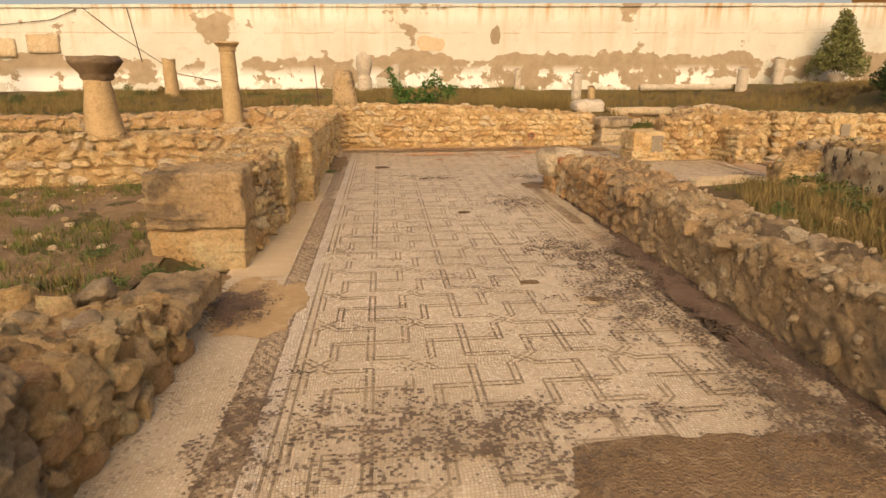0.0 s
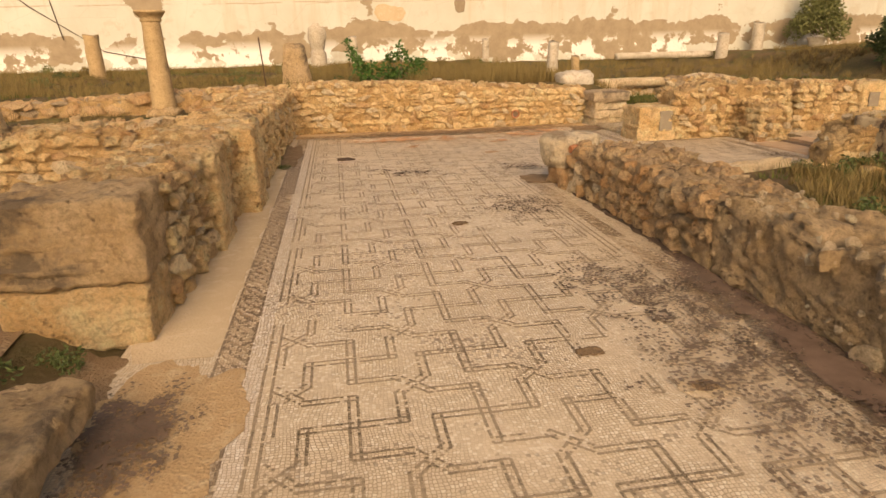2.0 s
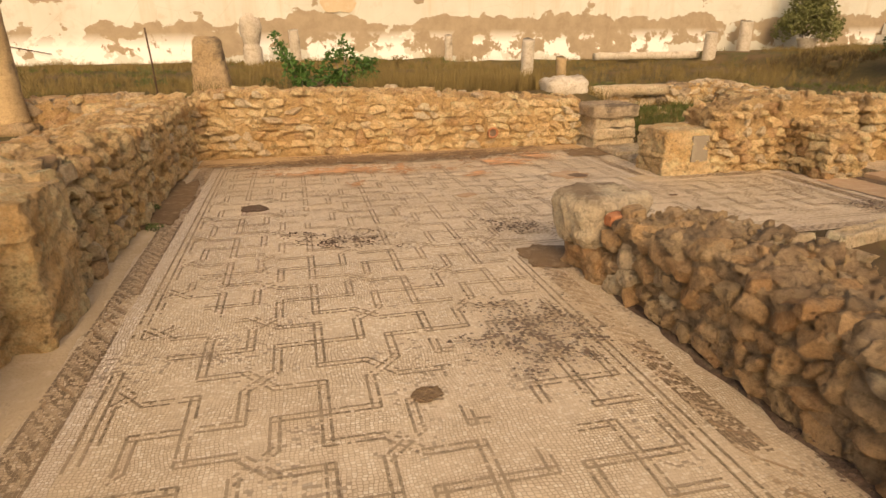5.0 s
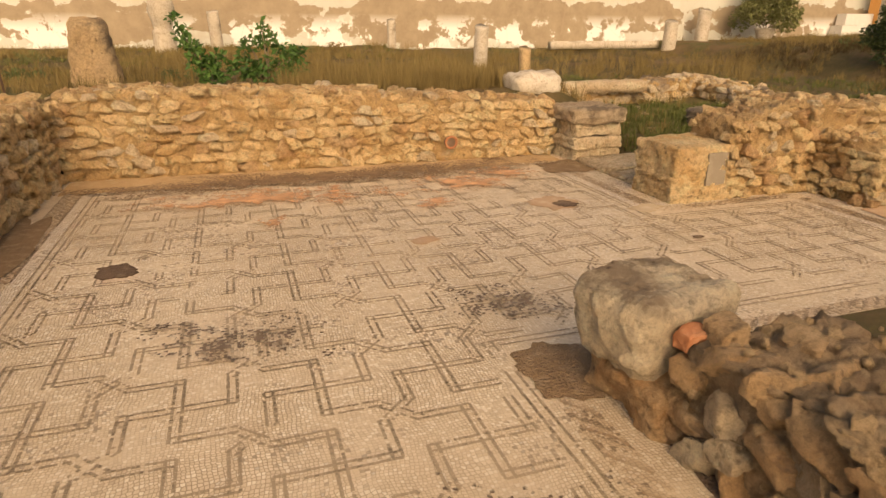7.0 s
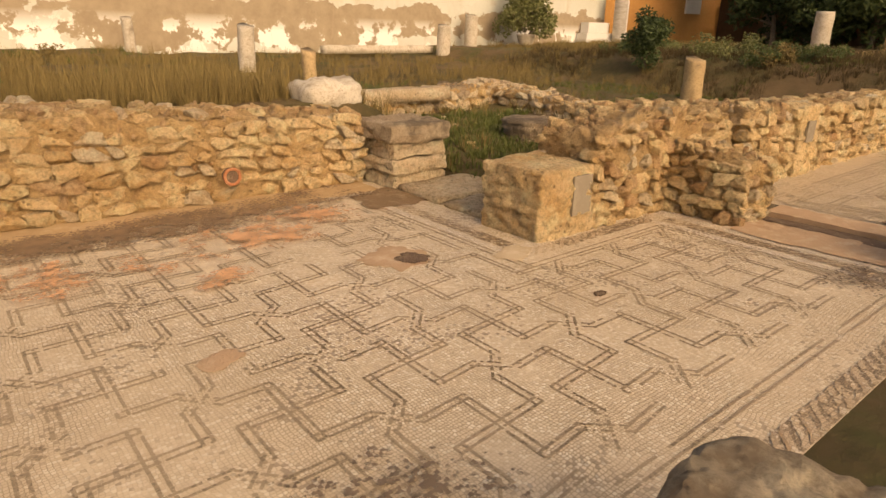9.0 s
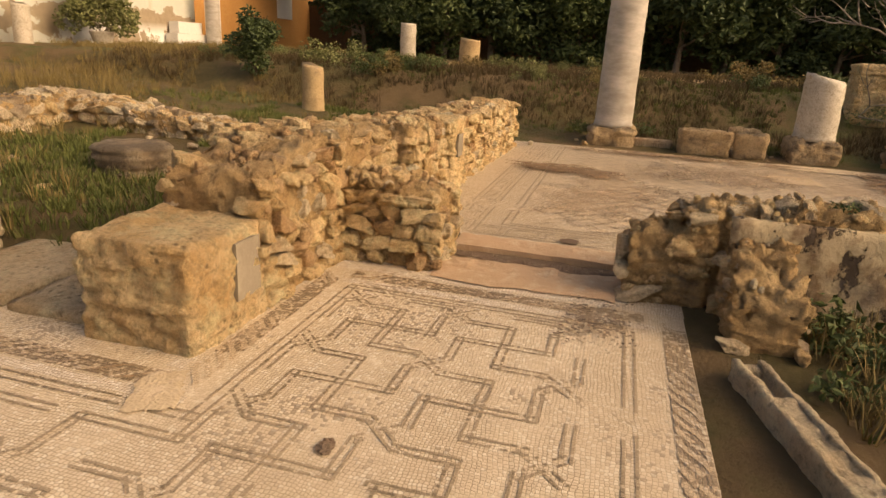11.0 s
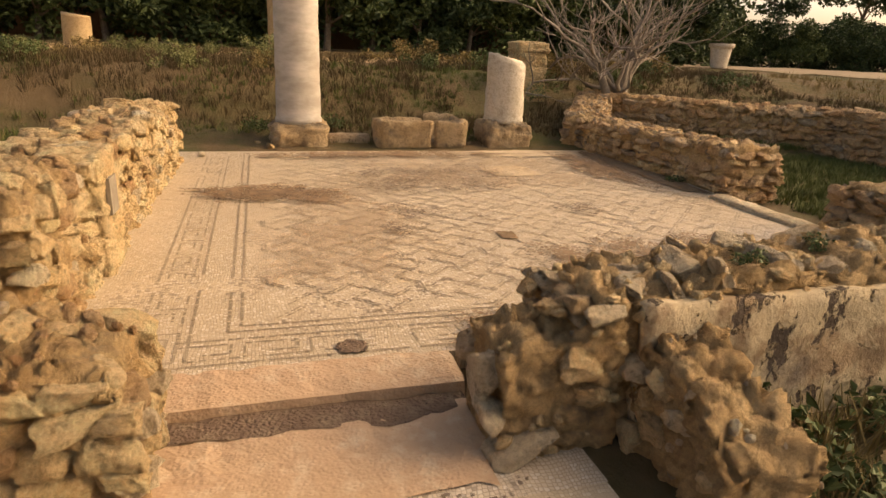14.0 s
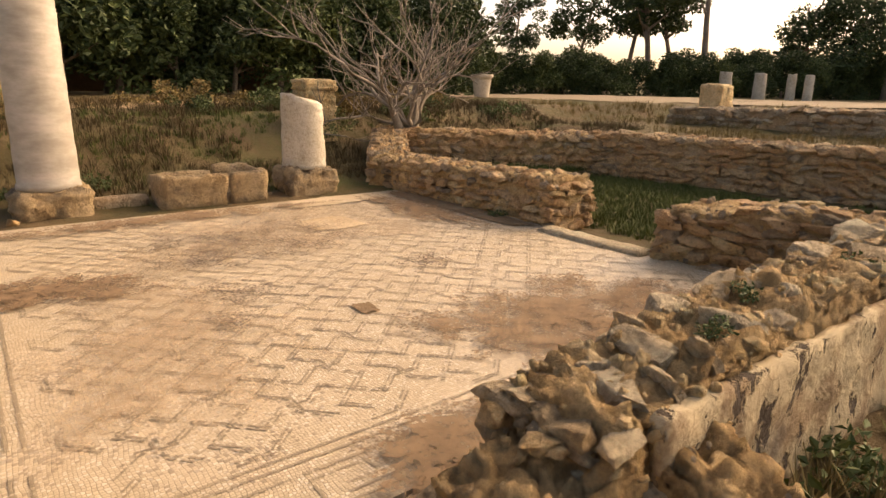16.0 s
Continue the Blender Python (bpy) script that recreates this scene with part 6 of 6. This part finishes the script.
# cables on the white wall
for pts in (((-14, 3.1), (-11.5, 3.35), (-10.6, 3.7)), ((-10.4, 3.75), (-9.4, 2.9), (-7.4, 1.5), (-6.0, 1.2)), ((-8.9, 3.8), (-8.6, 1.9))):
    bm = bmesh.new()
    tube(bm, [Vector((a, WY - 0.05, b)) for a, b in pts], [0.014] * len(pts), 5)
    solid("cable", bm, METAL_RUST, "loose dark cable hanging on the white wall", "cable", "cables on the white wall")

# annex beside the house
annex = empty("annex", "low white rendered annex with shelves beside the house", "annex", (21.6, 24.0, 0.7))
part("bench", rough_block((0, 0, 0), (1.9, 0.5, 0.75), 0.3, 0.01, 2, 1, 0.02), WHITE_PAINT, annex)
part("shelf", rough_block((0.2, 0.1, 0.75), (1.5, 0.5, 1.15), 0.3, 0.01, 2, 1, 0.02), WHITE_PAINT, annex)
column("grey_column", "smooth grey column drum beside the annex", 23.2, 23.7, ground(23.2, 23.7), 1.9, 0.26, 0.24, MARBLE_BAND, seed=4)

# ---- grass ----
def blocked(x, y):
    return (math.hypot(x - 5.2, y - 9.7) > 18.6 and y < -1.0) or (-1.9 < x < 3.0 and -3 < y < 14.0) or (2.9 < x < 6.6 and 8.0 < y < 11.4) or (6.0 < x < 12.5 and 4.3 < y < 11.2) or (2.9 < x < 5.2 and 8 < y < 14)


def grass(name, label, zones, material, seed, blade, width, per=9, lean=0.5):
    rnd = random.Random(seed)
    v, f = [], []
    for x0, y0, x1, y1, count, clump in zones:
        for _ in range(count):
            x, y = rnd.uniform(x0, x1), rnd.uniform(y0, y1)
            if blocked(x, y) or noise.fractal(Vector((x, y, seed)) * 0.55, 0.7, 2.0, 3) < clump:
                continue
            z = ground(x, y) - 0.01
            hgt = blade * rnd.uniform(0.5, 1.2)
            for _ in range(per):
                a = rnd.uniform(0, 6.2832)
                o = rnd.uniform(0, 0.07)
                b = Vector((x + o * math.cos(a), y + o * math.sin(a), z))
                h = hgt * rnd.uniform(0.5, 1.1)
                tip = b + Vector((math.cos(a) * h * lean * rnd.random(), math.sin(a) * h * lean * rnd.random(), h))
                c, s = math.cos(a + 1.57) * width, math.sin(a + 1.57) * width
                mid = b.lerp(tip, 0.55) + Vector((0, 0, 0.06 * h))
                k = len(v)
                v += [(b.x - c, b.y - s, b.z), (b.x + c, b.y + s, b.z), (mid.x + c * 0.7, mid.y + s * 0.7, mid.z), (mid.x - c * 0.7, mid.y - s * 0.7, mid.z), tuple(tip)]
                f += [(k, k + 1, k + 2, k + 3), (k + 3, k + 2, k + 4)]
    me = bpy.data.meshes.new(name)
    me.from_pydata(v, [], f)
    me.materials.append(material)
    return tagged(new(name, me), label, "grass", "", "stuff")


grass("dry_grass", "tall dry straw-coloured grass in the field", [(-11, 14.2, 5, 24, 6500, -0.25), (5, 12.2, 14, 24, 2600, 0.0), (8, -3.5, 13, 0.2, 500, -0.2), (-9, 9.4, -1.9, 13.4, 700, -0.2), (3.2, 0, 5.9, 7.9, 2400, -0.3), (12, -14, 20, -3, 2500, -0.3), (14, 18, 24, 24, 1500, -0.1)], GRASS_DRY, 1, 0.19, 0.004, 12, 0.9)
grass("bank_grass", "rusty dry grass and weeds on the bank", [(13.2, -2, 20.5, 20, 9000, -0.3)], GRASS_RUST, 5, 0.19, 0.004, 12, 0.9)
grass("green_grass", "low green grass and weeds among the walls", [(-11, 14.2, 5, 24, 2200, 0.05), (5.3, 11.4, 13, 14.6, 4200, -0.5), (5.3, 14.6, 13, 18, 900, 0.1), (12.8, 5, 17, 14, 2200, 0.1), (8.2, 0.7, 13, 4.3, 4200, -0.9), (6.6, 0.5, 8.2, 4.2, 900, -0.9), (3.1, 0, 5.95, 7.9, 1500, -0.1), (-8, 3.0, -1.9, 8.4, 1800, 0.0), (13, -2, 19, 8, 1500, 0.1)], GRASS_GREEN, 2, 0.1, 0.005, 11, 0.9)
grass("dry_weeds", "sparse dry weeds on stony earth in the yard", [(-8, 2.5, -1.9, 8.4, 2600, -0.15)], GRASS_DRY, 3, 0.1, 0.004)
grass("tall_straw", "tall dry straw behind the far wall", [(1.4, 14.05, 4.3, 15.8, 1300, -0.6), (-10, 15.5, 4, 18, 900, 0.0), (5, 16.5, 14, 22, 1200, 0.0), (4.6, 13.3, 5.4, 14.5, 90, -0.5)], GRASS_DRY, 4, 0.34, 0.0035, 9, 0.6)

# broad-leaved weeds at wall feet
WEED = crown_mesh("weed", [(0, 0, 0.05, 0.13), (0.12, 0.05, 0.1, 0.1), (-0.1, 0.08, 0.08, 0.1)], 230, 0.05, LEAF_MID, 77)
for k, (x, y, z, s) in enumerate(((5.75, 7.7, 0.0, 1.3), (5.4, 7.6, 0.0, 1.1), (5.1, 7.85, 0.0, 0.9), (5.85, 7.2, 0.0, 1.1), (5.5, 7.1, 0.02, 1.0), (6.1, 8.25, 0.42, 0.5), (6.15, 7.7, 0.62, 0.4), (6.3, 7.2, 0.62, 0.4), (6.2, 6.3, 0.62, 0.5), (-1.05, 1.75, 0.0, 0.7), (-1.7, 4.6, 0.05, 0.72), (-1.45, 4.75, 0.03, 0.60), (-1.9, 4.3, 0.1, 0.72), (-2.3, 5.0, 0.1, 0.78), (-0.95, 10.6, 0.0, 0.5), (-0.8, 9.9, 0.0, 0.4), (13.6, 8.5, 0.2, 1.08), (13.4, 9.6, 0.2, 0.96), (2.42, 8.5, 0.0, 0.4), (8.5, 4.2, 0.0, 1.0), (10.2, 5.1, 0.03, 0.6), (6.2, 11.6, 0.12, 1.2), (7.4, 11.7, 0.12, 1.3), (3.4, 5.5, 0.05, 0.84), (4.2, 6.0, 0.05, 0.96), (5.2, 6.2, 0.05, 0.90))):
    ob = new("weed", WEED)
    ob.matrix_world = pose(x, y, z, 0, 0, k * 47.0) @ Matrix.Scale(s, 4)
    tagged(ob, "small leafy green weed growing beside old stones", "weed", "weeds among the stones")

# scrub on the bank
SCRUB = [crown_mesh("scrub", random_lobes(60 + q, 9, 0.55, 0.42, 0.2, 0.05), 900, 0.07, mm, 60 + q) for q, mm in ((0, LEAF_OLIVE), (1, LEAF_MID), (2, GRASS_DRY))]
rnd = random.Random(17)
for k in range(46):
    x, y = rnd.uniform(14.6, 18.4), rnd.uniform(-1.5, 19.0)
    ob = new("scrub_bush", SCRUB[k % 3])
    ob.matrix_world = pose(x, y, ground(x, y) - 0.05, 0, 0, k * 51.0) @ Matrix.Scale(rnd.uniform(0.5, 1.1), 4)
    tagged(ob, "low dry olive scrub bush on the grassy bank", "bush", "scrub on the bank")
for k in range(16):
    x, y = rnd.uniform(-10, 4.5), rnd.uniform(16, 23.8)
    ob = new("scrub_bush", SCRUB[k % 3])
    ob.matrix_world = pose(x, y, ground(x, y) - 0.05, 0, 0, k * 51.0) @ Matrix.Scale(rnd.uniform(0.35, 0.7), 4)
    tagged(ob, "low dry scrub bush in the field", "bush", "scrub in the field")
solid("white_pebble", rough_block((-0.05, -0.04, 0), (0.05, 0.04, 0.06), 0.03, 0.01, 8, 2, 0.025), BOULDER, "small white stone at the mosaic's edge", "stone", loc=(12.0, 10.25, 0.05))

# loose stones lying about
rnd = random.Random(91)
for k, (x0, y0, x1, y1, n, big) in enumerate(((-6, 3.2, -1.9, 8.3, 110, 0.09), (3.1, 1, 5.8, 7.8, 12, 0.2), (6.02, 8.35, 6.4, 8.6, 16, 0.07), (-1.9, 2.0, -1.2, 3.4, 14, 0.2), (5.5, 11.5, 8.3, 14.5, 18, 0.12), (12.4, 6.6, 13.4, 9.8, 8, 0.1), (9.5, 15.3, 10.3, 16.3, 12, 0.25))):
    for _ in range(n):
        x, y = rnd.uniform(x0, x1), rnd.uniform(y0, y1)
        s = big * rnd.uniform(0.5, 1.4)
        pool = stones_of(rnd.choice((STONE_PALE, STONE_GOLD, STONE_GREY)))
        ob = new("loose_stone", rnd.choice(pool))
        zz = {2: 0.5, 3: 0.42}.get(k, ground(x, y) + s * 0.18)
        ob.matrix_world = Matrix.LocRotScale((x, y, zz), Euler((rnd.uniform(-0.4, 0.4), rnd.uniform(-0.4, 0.4), rnd.uniform(0, 6))), (s, s * 0.8, s * 0.6))
        tagged(ob, "loose rough limestone lump lying among the ruins", "stone", "loose stones")
